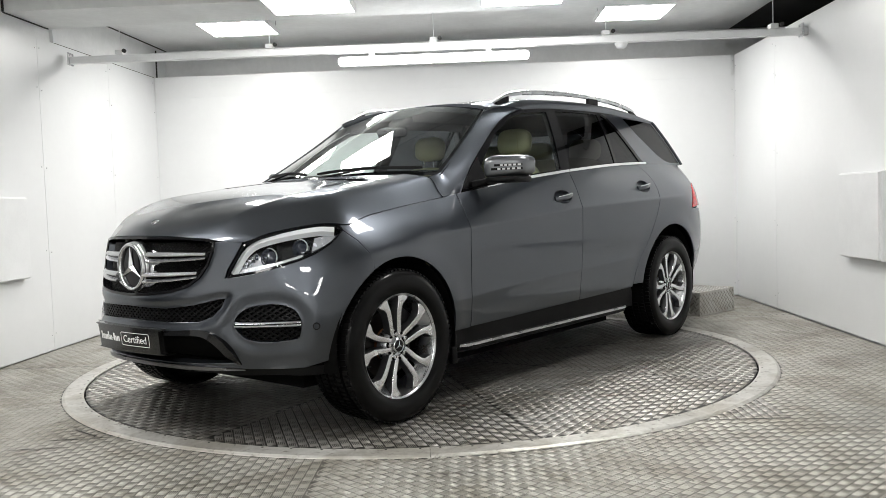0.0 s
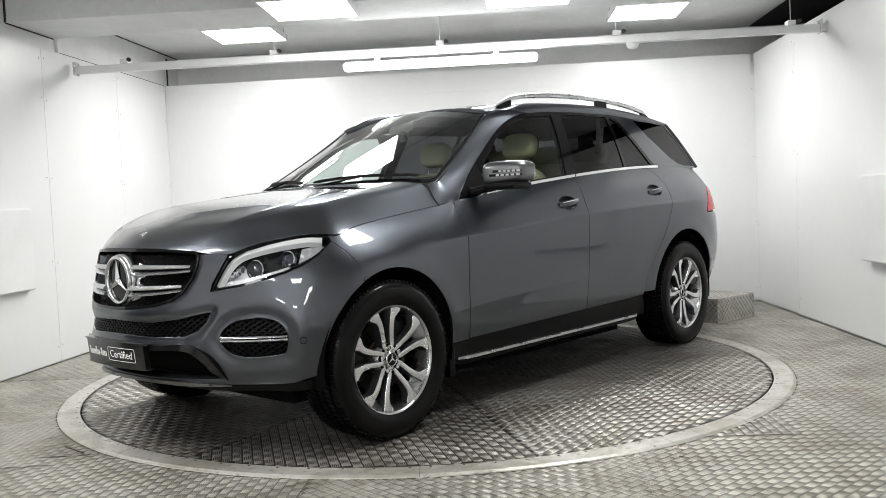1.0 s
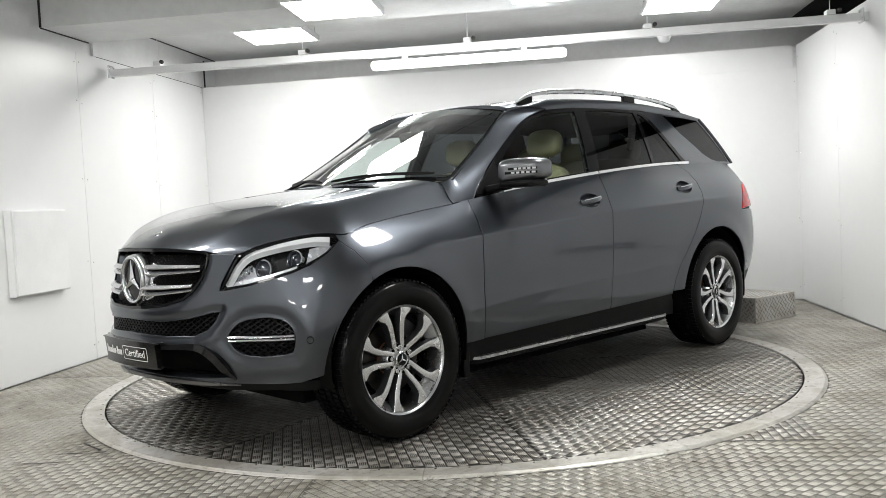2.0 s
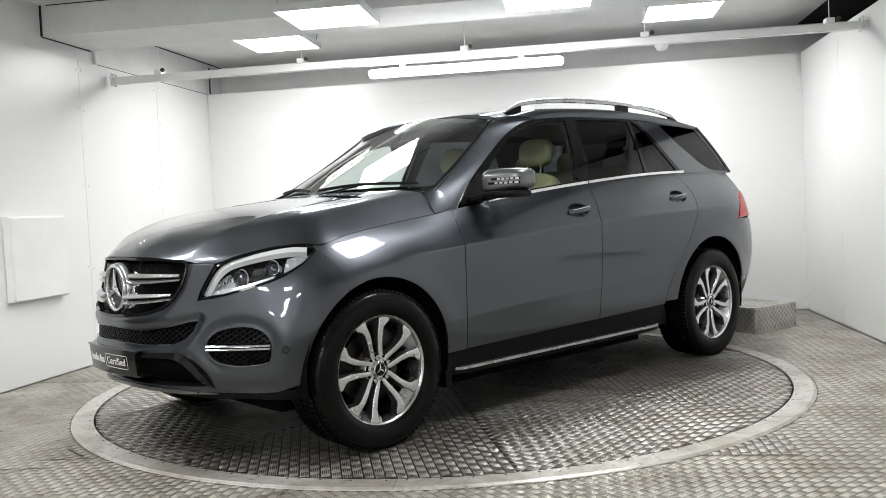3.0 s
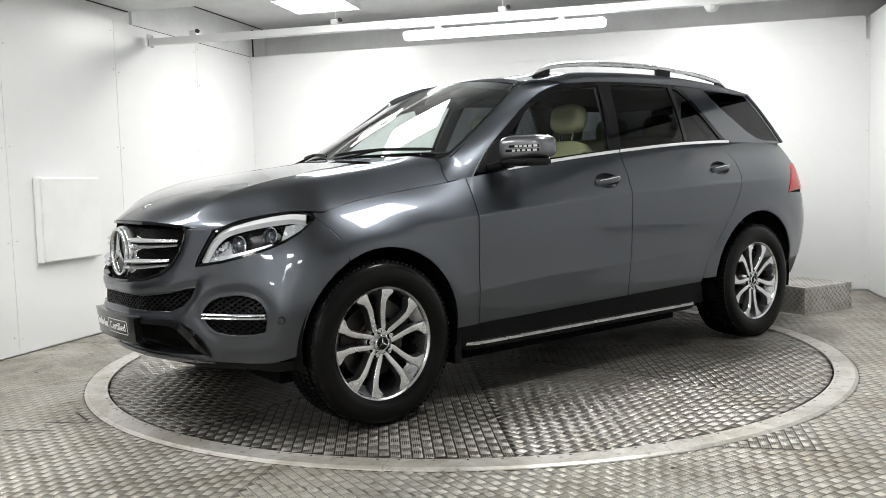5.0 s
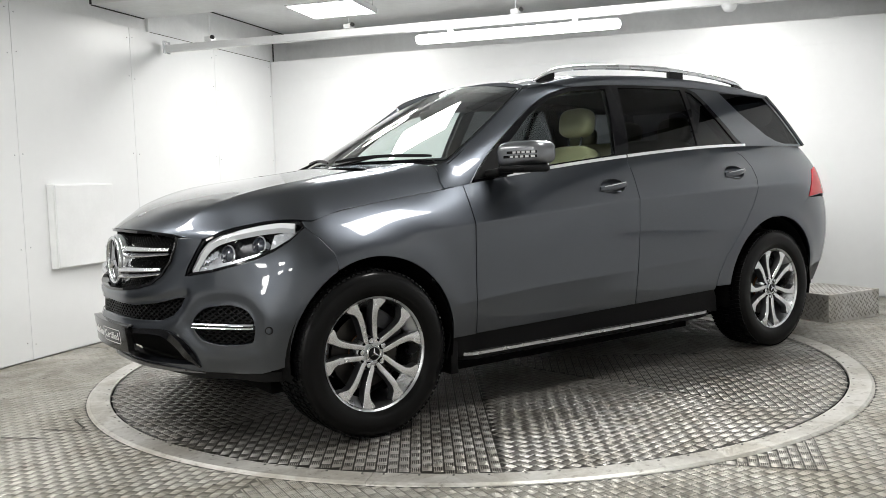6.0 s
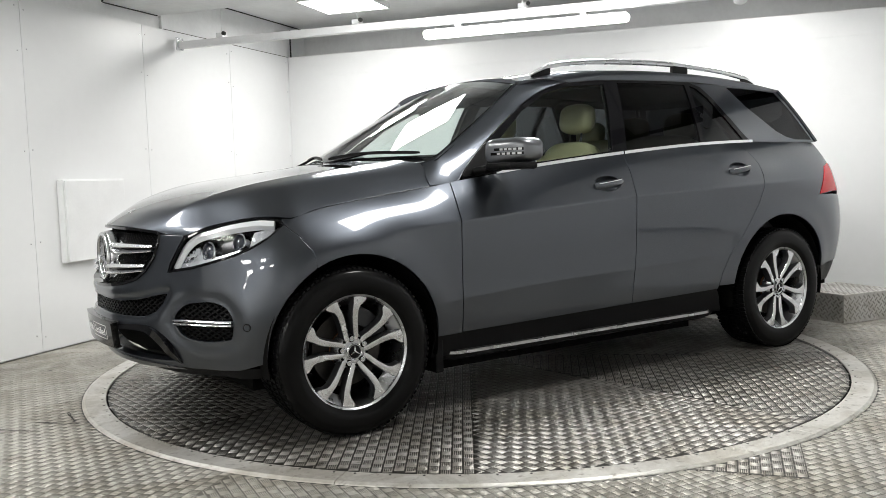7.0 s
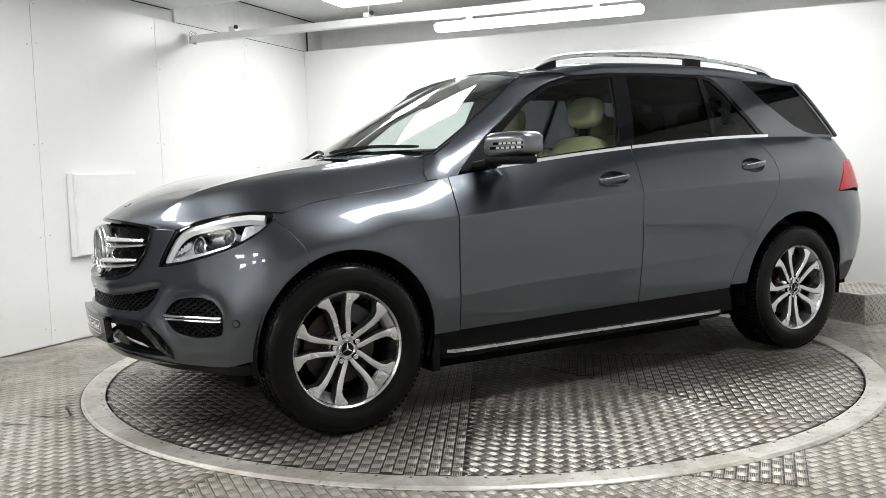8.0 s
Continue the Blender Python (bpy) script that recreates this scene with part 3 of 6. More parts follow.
def fade(x, a, b):
    return np.clip((x - a) / (b - a), 0, 1) ** 2 * (3 - 2 * np.clip((x - a) / (b - a), 0, 1))


def body(q):
    """Places on the lower body for pairs (a, z): a runs round the car, z is the height."""
    q = np.asarray(q, float)
    a, z = q[:, 0], q[:, 1]
    x, y = BODY_X(a, z), BODY_Y(a, z)
    xs = 2.91 - np.abs(a)
    s = SHOULDER(xs)
    # above the shoulder the doors lean in evenly up to the waist
    ys, zb = np.abs(BODY_Y(a, s)), BELT(xs)
    t = np.maximum(0, (z - s) / np.maximum(zb - s, 0.05))
    lean = ys - (ys - UPPER(xs, zb) - 0.020) * (0.5 * t + 0.5 * t * t)
    k = fade(xs, 1.25, 0.9) * fade(xs, -1.95, -1.5) * fade(t, 0.0, 0.08) * (np.abs(a) > 1.2)
    y = y + np.sign(a) * (lean - np.abs(y)) * k
    add = 0.015 * fade(xs, 1.35, 0.9) * fade(xs, -2.0, -0.4) * np.exp(-np.sqrt((z - s) ** 2 + 0.006 ** 2) / 0.055)
    lo = LOWER(xs)
    add += 0.0045 * fade(xs, 1.1, 0.85) * fade(xs, -1.05, -0.7) * np.exp(-np.sqrt((z - lo) ** 2 + 0.005 ** 2) / 0.055)
    for cx, r in ((FRONT_AXLE - 0.02, 0.425), (REAR_AXLE - 0.01, 0.44)):
        d = np.hypot(xs - cx, z - 0.375)
        add += 0.014 * np.exp(-((d - r) / 0.085) ** 2) * (z > 0.2)
    side = fade(np.abs(a), 1.0, 1.25) * fade(-np.abs(a), -5.1, -4.95)
    y = y + np.sign(a) * add * side
    return np.stack([x, y, z], 1)


CREASES = [(x, float(f(x)[0]) + d) for f, x0, x1 in ((SHOULDER, -1.9, 1.3), (LOWER, -1.0, 1.1)) for x in np.arange(x0, x1, 0.02) for d in (-0.026, -0.016, -0.009, -0.0035, 0.0035, 0.009, 0.016, 0.026)]


def side_chart(sign):
    """Chart (x, z) of the car's side on the lower body."""
    return lambda q: body(np.stack([sign * (2.91 - np.asarray(q, float)[:, 0]), np.asarray(q, float)[:, 1]], 1))


# sides of the upper body: y over (x, z)
GX, GZ = [1.0, 0.3, -0.4, -1.3, -2.1], [1.05, 1.3, 1.6, 1.72]
UPPER = tensor(GX, GZ, [[0.830, 0.740, 0.615, 0.560], [0.875, 0.785, 0.645, 0.575], [0.888, 0.812, 0.675, 0.605],
                        [0.878, 0.790, 0.652, 0.580], [0.835, 0.745, 0.600, 0.520]])


def upper_chart(sign, off=0.0):
    def chart(q):
        q = np.asarray(q, float)
        return np.stack([q[:, 0], sign * (UPPER(q[:, 0], q[:, 1]) + off), q[:, 1]], 1)
    return chart


BELT = curve([0.95, 0.81, 0.377, -0.234, -0.731, -1.218, -1.5, -2.1], [1.07, 1.088, 1.140, 1.199, 1.236, 1.257, 1.262, 1.262])

# bonnet: (w, s), w across from -1 to 1, s from its front edge to the windscreen
HOOD_Z = curve([2.32, 2.24, 2.14, 1.94, 1.66, 1.43, 1.13, 0.9], [0.86, 0.926, 0.988, 1.064, 1.123, 1.155, 1.203, 1.24])
HOOD_S = [0, 0.1, 0.2, 0.3, 0.4, 0.48, 0.56, 0.63, 0.71, 0.79, 0.86, 0.93, 1.0]
HOOD_EA = curve(HOOD_S, [0.50, 0.612, 0.70, 0.81, 0.91, 0.99, 1.085, 1.19, 1.33, 1.49, 1.62, 1.76, 1.907])
HOOD_EZ = curve(HOOD_S, [0.899, 0.891, 0.919, 0.941, 0.956, 0.961, 0.958, 0.953, 0.981, 1.005, 1.024, 1.043, 1.062])
HOOD_CX = curve(HOOD_S, [2.235, 2.17, 2.09, 2.0, 1.92, 1.85, 1.765, 1.68, 1.56, 1.44, 1.34, 1.24, 1.145])
HOOD_EVEN = curve([0, 0.15, 0.35, 0.56, 0.8, 1.0], [0.899, 0.914, 0.944, 0.966, 1.008, 1.062])
HOOD_FOLD = curve([0, 0.12, 0.2, 0.3, 0.48, 0.7, 1.0], [0.62, 0.74, 0.79, 0.825, 0.85, 0.86, 0.875])
DOME = curve([0, 0.5, 1.0], [0.84, 0.70, 0.76])


def hood(q):
    q = np.asarray(q, float)
    w, s = q[:, 0], q[:, 1]
    k = np.abs(w)
    edge = body(np.stack([HOOD_EA(s), HOOD_EZ(s)], 1))
    x, y = HOOD_CX(s), edge[:, 1] * w
    zc = HOOD_Z(x)
    # flat top, then a crease and a steep flank down to the wing
    u, soft = (k - HOOD_FOLD(s)) / (1 - HOOD_FOLD(s)), 0.34
    fold = (u + np.sqrt(u * u + soft ** 2)) / (1 + math.sqrt(1 + soft ** 2))
    b = fade(s, 0.03, 0.25)
    even = HOOD_EVEN(s)
    z = zc + (edge[:, 2] - even) * k ** 24 + (even - zc) * (0.16 * k ** 2 + 0.84 * (k ** 3.2 * (1 - b) + fold * b))
    z += 0.009 * np.exp(-np.sqrt((k - DOME(s)) ** 2 + 0.015 ** 2) / 0.08) * fade(s, 0.0, 0.15)
    # the rear corners reach back to the pillar
    back = 0.06 * fade(s, 0.75, 1.0) * np.exp(-((k - 0.88) / 0.07) ** 2)
    return np.stack([x + (edge[:, 0] - x) * w ** 2 - back, y, z], 1)


# windscreen and roof: (w, t) with w across from -1 to 1
def windscreen(q):
    q = np.asarray(q, float)
    w, t = q[:, 0], q[:, 1]
    x0, y0, z0 = 1.13 - 0.242 * w ** 2, 0.768 * w, 1.188 + 0.010 * w ** 2
    x1, y1, z1 = 0.268 + 0.024 * w ** 2, 0.615 * w, 1.651 - 0.066 * w ** 2
    bow = 4 * t * (1 - t)
    return np.stack([x0 + (x1 - x0) * t + 0.004 * bow, y0 + (y1 - y0) * t, z0 + (z1 - z0) * t + (0.016 - 0.032 * w ** 2) * bow], 1)


ROOF_Z = curve([0.3, 0.1, -0.3, -0.75, -1.3, -1.7, -2.0], [1.645, 1.672, 1.700, 1.711, 1.697, 1.668, 1.632])
ROOF_W = curve([0.35, 0.0, -0.6, -1.3, -1.7, -2.0], [0.618, 0.640, 0.655, 0.635, 0.605, 0.57])


def roof(q):
    q = np.asarray(q, float)
    x, w = q[:, 0], q[:, 1]
    return np.stack([x, ROOF_W(x) * w, ROOF_Z(x) - 0.020 * w ** 2 - 0.012 * w ** 8 - 0.02 * fade(x, -0.05, 0.27) * np.abs(w) ** 3], 1)


def offset(chart, d, flip=False):
    """The same chart moved d along its outer normal."""
    def moved(q):
        q = np.asarray(q, float)
        n = chart_normals(chart, q)
        return chart(q) + (-n if flip else n) * d
    return moved


# edge of the windows' opening and of the roof, along the pillars: s from the bottom of the front pillar to the tail
FRAME_S = [0.0, 0.2, 0.45, 0.7, 0.9, 1.0]
DLO_X = curve([0, 0.08, 0.2, 0.4, 0.62, 0.82, 1.0], [0.822, 0.778, 0.690, 0.535, 0.360, 0.178, 0.0])
DLO_Z = curve([0, 0.08, 0.2, 0.4, 0.62, 0.82, 1.0], [1.092, 1.142, 1.223, 1.338, 1.455, 1.543, 1.592])


def pillar_chart(sign):
    """Front pillar: (s, k), s up the pillar, k from the window's edge (0) to the windscreen (1)."""
    def chart(q):
        q = np.asarray(q, float)
        s, k = q[:, 0], q[:, 1]
        x0, z0 = DLO_X(s), DLO_Z(s)
        lo = np.stack([x0, UPPER(x0, z0), z0], 1)
        hi = windscreen(np.stack([np.full_like(s, 0.985), np.clip(s, -0.1, 1.1) * 1.0], 1))
        p = lo + (hi - lo) * k[:, None]
        bow = 4 * k * (1 - k)
        p = p + bow[:, None] * np.array([0.004, 0.006, 0.002])
        return p * np.array([1, sign, 1])
    return chart


HOOD_W = np.linspace(0.87, 1.0, 40)


def foot_and_pillar(sign):
    """Front pillar with its foot: (u, k), u from -1 at the bonnet's rear edge to 0 and on up the pillar, k from the wing up."""
    pc = pillar_chart(1)

    def chart(q):
        q = np.asarray(q, float)
        u, k = q[:, 0], q[:, 1]
        zs = hood(np.stack([HOOD_W, np.ones(40)], 1))[:, 2]
        w = np.interp(zs[-1] + (zs[0] - zs[-1]) * k, zs[::-1], HOOD_W[::-1])
        a = hood(np.stack([w, np.ones_like(w)], 1))
        b, b1 = pc(np.stack([np.zeros_like(k), k], 1)), pc(np.stack([np.full_like(k, 0.03), k], 1))
        tb = b1 - b
        tb = tb / np.linalg.norm(tb, axis=1)[:, None] * np.linalg.norm(b - a, axis=1)[:, None] * 0.6
        t = np.clip(u, -1.2, 0)[:, None] + 1
        p = a * (1 + 2 * t) * (1 - t) ** 2 + b * t * t * (3 - 2 * t) + (b - a) * t * (1 - t) ** 2 - tb * t * t * (1 - t)
        p = np.where(u[:, None] > 0, pc(np.stack([np.maximum(u, 0), k], 1)), p)
        return p * np.array([1, sign, 1])
    return chart


TOP_X = [0.0, -0.2, -0.5, -0.87, -1.1, -1.3, -1.85]
DLO_TOP = curve(TOP_X, [1.592, 1.610, 1.622, 1.628, 1.628, 1.620, 1.600])


def rail_chart(sign):
    """Side of the roof: (x, k), k from the windows' top edge (0) to the roof's edge (1)."""
    def chart(q):
        q = np.asarray(q, float)
        x, k = q[:, 0], q[:, 1]
        z0 = DLO_TOP(x)
        lo = np.stack([x, UPPER(x, z0), z0], 1)
        hi = roof(np.stack([x, np.ones_like(x)], 1))
        p = lo + (hi - lo) * k[:, None]
        p = p + (4 * k * (1 - k))[:, None] * np.array([0, 0.007, 0.006])
        return p * np.array([1, sign, 1])
    return chart


TAIL_EDGE = curve([0, 0.5, 1.0], [-2.075, -1.972, -1.868])


def tail_chart(q):
    """Tailgate above the waist: (w, t), w across, t from the waist up."""
    q = np.asarray(q, float)
    w, t = q[:, 0], q[:, 1]
    z = 1.265 + 0.335 * t
    x0 = TAIL_EDGE(t)
    y = UPPER(x0, z) * w
    return np.stack([x0 - (0.235 - 0.11 * t) * (1 - w ** 2) * (1 + 0.3 * w ** 2), y, z], 1)


def xs_of(pts, f):
    return [(x, float(f(x)[0])) for x in pts]


def mirror_loop(half):
    """A loop symmetric in its first coordinate, from the half that runs from the middle out and back to it."""
    return list(half) + [(-a, b) for a, b in half[::-1] if abs(a) > 1e-6]


def lattice(name, chart, loop, mat, parent, pitch, slope, r, label=""):
    """A mesh of crossing bars on a surface, cut to a loop of its chart."""
    bm = bmesh.new()
    p = np.array(loop)
    lo, hi = p.min(0), p.max(0)
    span = (hi[1] - lo[1]) / slope
    for way in (1, -1):
        u = lo[0] - span
        while u < hi[0] + span:
            t = np.linspace(0, 1, 36)
            q = np.stack([u + way * (t - 0.5) * span + 0.0, lo[1] + t * (hi[1] - lo[1])], 1)
            ok = inside(loop, q)
            run = []
            for k in range(len(t) + 1):
                if k < len(t) and ok[k]:
                    run.append(k)
                elif run:
                    if len(run) > 1:
                        pts = chart(q[run])
                        sweep(bm, [tuple(v) for v in pts], [(-r, -r * 1.6), (r, -r * 1.6), (r, r * 0.6), (-r, r * 0.6)], False, None, (1, 0.01, 0))
                    run = []
            u += pitch
    return part(name, bm, mat, parent, label)


FRONT_ARCH = lambda a0, a1: arc(FRONT_AXLE - 0.02, 0.375, 0.415, a0, a1, 28)
REAR_ARCH = lambda a0, a1: arc(REAR_AXLE - 0.005, 0.385, 0.437, a0, a1, 28)
SHUT = curve([0.88, 1.0, 1.15, 1.29, 1.42, 1.58, 1.72], [1.079, 1.060, 1.041, 1.022, 1.003, 0.979, 0.951])
REAR_SHUT = [(-1.165, 1.252), (-1.243, 1.20), (-1.287, 1.13), (-1.293, 1.06), (-1.271, 0.98), (-1.228, 0.90), (-1.110, 0.75), (-0.982, 0.60), (-0.928, 0.505), (-0.905, 0.43), (-0.90, 0.413)]


def belt_strip(sign, x0, x1):
    bm = bmesh.new()
    uc = upper_chart(sign, 0.020)
    xs = np.linspace(x0, x1, 30)
    p = uc(np.stack([xs, BELT(xs) + 0.008], 1))
    sweep(bm, [tuple(v) for v in p], [(-0.005, -0.008), (0.005, -0.008), (0.006, 0.0), (0.004, 0.008), (-0.004, 0.008), (-0.006, 0.0)])
    return bm


def cup_loop(x, z):
    return [(x + 0.092 * math.cos(k * math.pi / 12), z + 0.006 + 0.042 * math.sin(k * math.pi / 12)) for k in range(24)]


def door_handle(parent, sign, x, z):
    """A grip over an oval cup, with a chrome blade on its upper edge."""
    sc = side_chart(sign)
    ex, ez = 0.092, 0.042

    def cup(q):
        q = np.asarray(q, float)
        d = np.clip(1 - ((q[:, 0] - x) / ex) ** 2 - ((q[:, 1] - z - 0.006) / ez) ** 2, 0, 1)
        n = chart_normals(sc, q) * (-1 if sign > 0 else 1)
        return sc(q) + n * (0.0 - 0.024 * np.sqrt(d))[:, None]
    c = sheet("handle_cup", cup, cup_loop(x, z), PAINT, parent, step=0.012, gap=0.001, deep=0.004, flip=sign > 0)
    xs = np.linspace(x + 0.098, x - 0.098, 22)
    lift = 0.006 + 0.022 * np.sin(np.linspace(0.12, math.pi - 0.12, 22)) ** 0.7
    zz = z + 0.004 + 0.016 * np.linspace(-0.6, 0.9, 22)
    base = sc(np.stack([xs, zz], 1))
    path = base + np.stack([np.zeros(22), sign * (lift - 0.006), np.zeros(22)], 1)
    size = [0.45 + 0.55 * math.sin(math.pi * (k + 2) / 25) ** 0.5 for k in range(22)]
    h = part("door_handle", sweep(bmesh.new(), [tuple(v) for v in path], [(-0.009, -0.014), (0.004, -0.017), (0.010, -0.006), (0.010, 0.006), (0.004, 0.017), (-0.009, 0.014)], False, size), PAINT, parent, "grey lacquered grip", 50)
    up = path + np.array([0, sign * 0.006, 0.011])
    part("handle_blade", sweep(bmesh.new(), [tuple(v) for v in up[2:-2]], [(-0.003, -0.0018), (0.004, -0.0018), (0.004, 0.0018), (-0.003, 0.0018)], False, size[2:-2]), CHROME, parent, "chrome blade on the grip")


for sign in (1, -1):
    sc, fl = side_chart(sign), sign > 0
    # front wing
    loop = [(0.887, 0.377), (0.893, 0.70), (0.896, 1.0)] + xs_of([0.893, 1.0, 1.1, 1.2, 1.32, 1.45, 1.55, 1.66, 1.74], SHUT)
    loop += [(1.80, 0.951), (1.785, 0.931), (1.694, 0.879), (1.640, 0.82), (1.629, 0.78)] + FRONT_ARCH(63, 180) + [(1.021, 0.377)]
    sheet("front_wing", sc, loop, PAINT, car, flip=fl, step=0.024, extra=CREASES)
    # doors
    loop = [(0.880, 0.380), (0.886, 0.70), (0.888, 1.077)] + xs_of([0.86, 0.6, 0.2, -0.1, -0.213], BELT)
    loop += [(-0.226, 1.09), (-0.228, 0.68), (-0.214, 0.44), (-0.212, 0.400)]
    d1 = sheet("front_door", sc, loop, PAINT, car, [cup_loop(-0.052, 1.038)], flip=fl, step=0.024, extra=CREASES, gap=0.0016)
    door_handle(d1, sign, -0.052, 1.038)
    part("belt_trim", belt_strip(sign, 0.62, -0.222), CHROME, d1, "chrome strip below the window")
    loop = [(-0.218, 0.400), (-0.221, 0.44), (-0.235, 0.68), (-0.233, 1.09), (-0.220, 1.197)] + xs_of([-0.4, -0.7, -1.0], BELT) + REAR_SHUT
    d2 = sheet("rear_door", sc, loop, PAINT, car, [cup_loop(-1.098, 1.092)], flip=fl, step=0.024, extra=CREASES, gap=0.0016)
    door_handle(d2, sign, -1.098, 1.092)
    part("belt_trim", belt_strip(sign, -0.23, -1.345), CHROME, d2, "chrome strip below the window")
    # rear quarter below the waist
    loop = [(x - 0.0075, z) for x, z in REAR_SHUT[:-1]] + REAR_ARCH(6, 124) + [(-1.79, 0.90), (-1.838, 0.927), (-2.02, 0.94), (-2.04, 1.12), (-2.06, 1.262)] + xs_of([-1.9, -1.7, -1.5, -1.3], BELT)
    sheet("rear_quarter", sc, loop, PAINT, car, flip=fl, step=0.024, extra=CREASES)
    # sill, with its ends turned in to the wheel wells
    loop = [(1.045, 0.27), (1.028, 0.374), (0.885, 0.376), (0.276, 0.387), (-0.213, 0.396), (-0.741, 0.408), (-0.903, 0.412), (-0.93, 0.36), (-0.96, 0.27)]
    sheet("sill", sc, loop, BLACK, car, flip=fl, lift=-0.014, deep=0.2, label="black plastic sill")

    # upper body: pillar, roof side, window frame, panes
    uc = upper_chart(sign)
    sheet("front_pillar", foot_and_pillar(sign), [(-0.997, 0), (0, 0), (1.0, 0.0), (1.0, 1.0), (0, 1), (-0.997, 1.0)], PAINT, car, flip=sign > 0, step=0.045, gap=0.001, deep=0.006)
    loop = [(0.28, 1.0)] + [(x, 0.0) for x in (0.0, -0.3, -0.6, -0.9, -1.3, -1.6, -1.89)] + [(-1.90, 1.0), (-1.0, 1.0), (-0.3, 1.0)]
    sheet("roof_side", rail_chart(sign), loop, PAINT, car, flip=sign > 0, step=0.03)
    dlo = [(float(DLO_X(s)[0]) - 0.004, float(DLO_Z(s)[0]) - 0.004) for s in (0.03, 0.1, 0.2, 0.35, 0.5, 0.65, 0.8, 0.93)]
    dlo += [(x, float(DLO_TOP(x)[0]) - 0.003) for x in (0.0, -0.2, -0.5, -0.87, -0.98)] + [(-1.06, 1.60), (-1.13, 1.53), (-1.30, 1.32), (-1.362, 1.26)]
    dlo += xs_of([-1.2, -0.9, -0.6, -0.3, 0.0, 0.3, 0.6, 0.8], BELT)
    g1 = [(0.70, 1.128), (0.535, 1.285), (0.362, 1.425), (0.17, 1.528), (0.0, 1.570), (-0.262, 1.590), (-0.168, 1.216), (0.336, 1.166)]
    g2 = [(-0.365, 1.600), (-0.60, 1.608), (-0.925, 1.610), (-0.885, 1.252), (-0.272, 1.220)]
    g3 = [(-0.965, 1.606), (-1.02, 1.590), (-1.088, 1.532), (-1.295, 1.275), (-0.915, 1.262)]
    sheet("window_frame", uc, dlo, GLOSS, car, [g1, g2, g3], 0.03, 0.001, 0.02, fl, "gloss black window surround")
    for nm, g, mat, owner in (("window_pane", g1, SIDEGLASS, d1), ("window_pane", g2, PRIVACY, d2), ("window_pane", g3, PRIVACY, d2)):
        sheet(nm, upper_chart(sign, -0.006), inset(g, -0.008), mat, owner, (), 0.06, 0.0005, 0.004, fl)
    # rear pillar and quarter glass
    q = [(-1.32, 1.608), (-1.60, 1.604), (-1.825, 1.592), (-1.90, 1.49), (-2.035, 1.278), (-1.85, 1.279), (-1.76, 1.295), (-1.66, 1.335), (-1.44, 1.485)]
    loop = [(-0.985, 1.622), (-1.065, 1.60), (-1.136, 1.53), (-1.306, 1.32), (-1.37, 1.264), (-1.6, 1.2655), (-2.058, 1.2655), (-1.905, 1.52), (-1.85, 1.600), (-1.3, 1.618)]
    sheet("rear_pillar", uc, loop, PAINT, car, [q], 0.03, 0.0015, 0.014, fl)
    sheet("quarter_window", upper_chart(sign, -0.003), inset(q, 0.002), PRIVACY, car, (), 0.05, 0.0005, 0.004, fl)
    # rear lamp
    lamp_loop = [(2.91 - x, z) for x, z in ((-1.842, 0.93), (-2.0, 0.943), (-2.25, 0.94), (-2.25, 1.11), (-2.06, 1.118), (-1.985, 1.10), (-1.90, 1.0))]
    lp = sheet("rear_lamp", body, [(sign * a, z) for a, z in lamp_loop], RED, car, (), 0.025, 0.002, 0.02, False, "red rear lamp", 0.004)
    # rear bumper's side and tail below the waist
    arch_a = [(2.91 - x, z) for x, z in REAR_ARCH(124, 177)]
    loop = arch_a + [(4.80, 0.47), (5.0, 0.48), (5.25, 0.48), (5.6, 0.48), (6.05, 0.48), (6.05, 0.90), (5.2, 0.90), (4.93, 0.922), (4.75, 0.922), (4.70, 0.897)]
    sheet("rear_bumper", body, [(sign * a, z) for a, z in loop], PAINT, car, step=0.035)
    loop = [(4.785, 0.465), (4.80, 0.40), (4.83, 0.36), (5.25, 0.34), (6.05, 0.34), (6.05, 0.475), (5.25, 0.475)]
    sheet("rear_apron", body, [(sign * a, z) for a, z in loop], BLACK, car, step=0.04, lift=-0.006, label="black lower bumper")
    loop = [(4.955, 1.255), (4.955, 1.125), (5.15, 1.12), (5.15, 0.935), (5.2, 0.91), (6.05, 0.91), (6.05, 1.255), (5.4, 1.255)]
    sheet("tailgate", body, [(sign * a, z) for a, z in loop], PAINT, car, step=0.04)
sheet("rear_window", tail_chart, [(-0.93, 0.06), (0.93, 0.06), (0.93, 0.93), (-0.93, 0.93)], PRIVACY, car, (), 0.08, 0.001, 0.005)
sheet("tailgate_frame", tail_chart, [(-1, 0), (1, 0), (1, 1), (-1, 1)], PAINT, car, [[(-0.935, 0.055), (0.935, 0.055), (0.935, 0.935), (-0.935, 0.935)]], 0.05)

# front bumper, the whole width, with its openings
seam = [(2.91 - x, z) for x, z in ((1.633, 0.78), (1.645, 0.818), (1.699, 0.875), (1.785, 0.923))]
arch_a = [(2.91 - x, z) for x, z in FRONT_ARCH(-2, 62)]
HEAD = [(0.545, 0.731), (0.675, 0.748), (0.785, 0.772), (0.89, 0.800), (0.968, 0.829), (1.05, 0.872), (1.105, 0.912), (1.122, 0.932), (1.104, 0.949), (1.05, 0.957), (0.985, 0.959), (0.90, 0.953), (0.80, 0.937), (0.69, 0.915), (0.612, 0.884), (0.582, 0.827), (0.552, 0.771)]
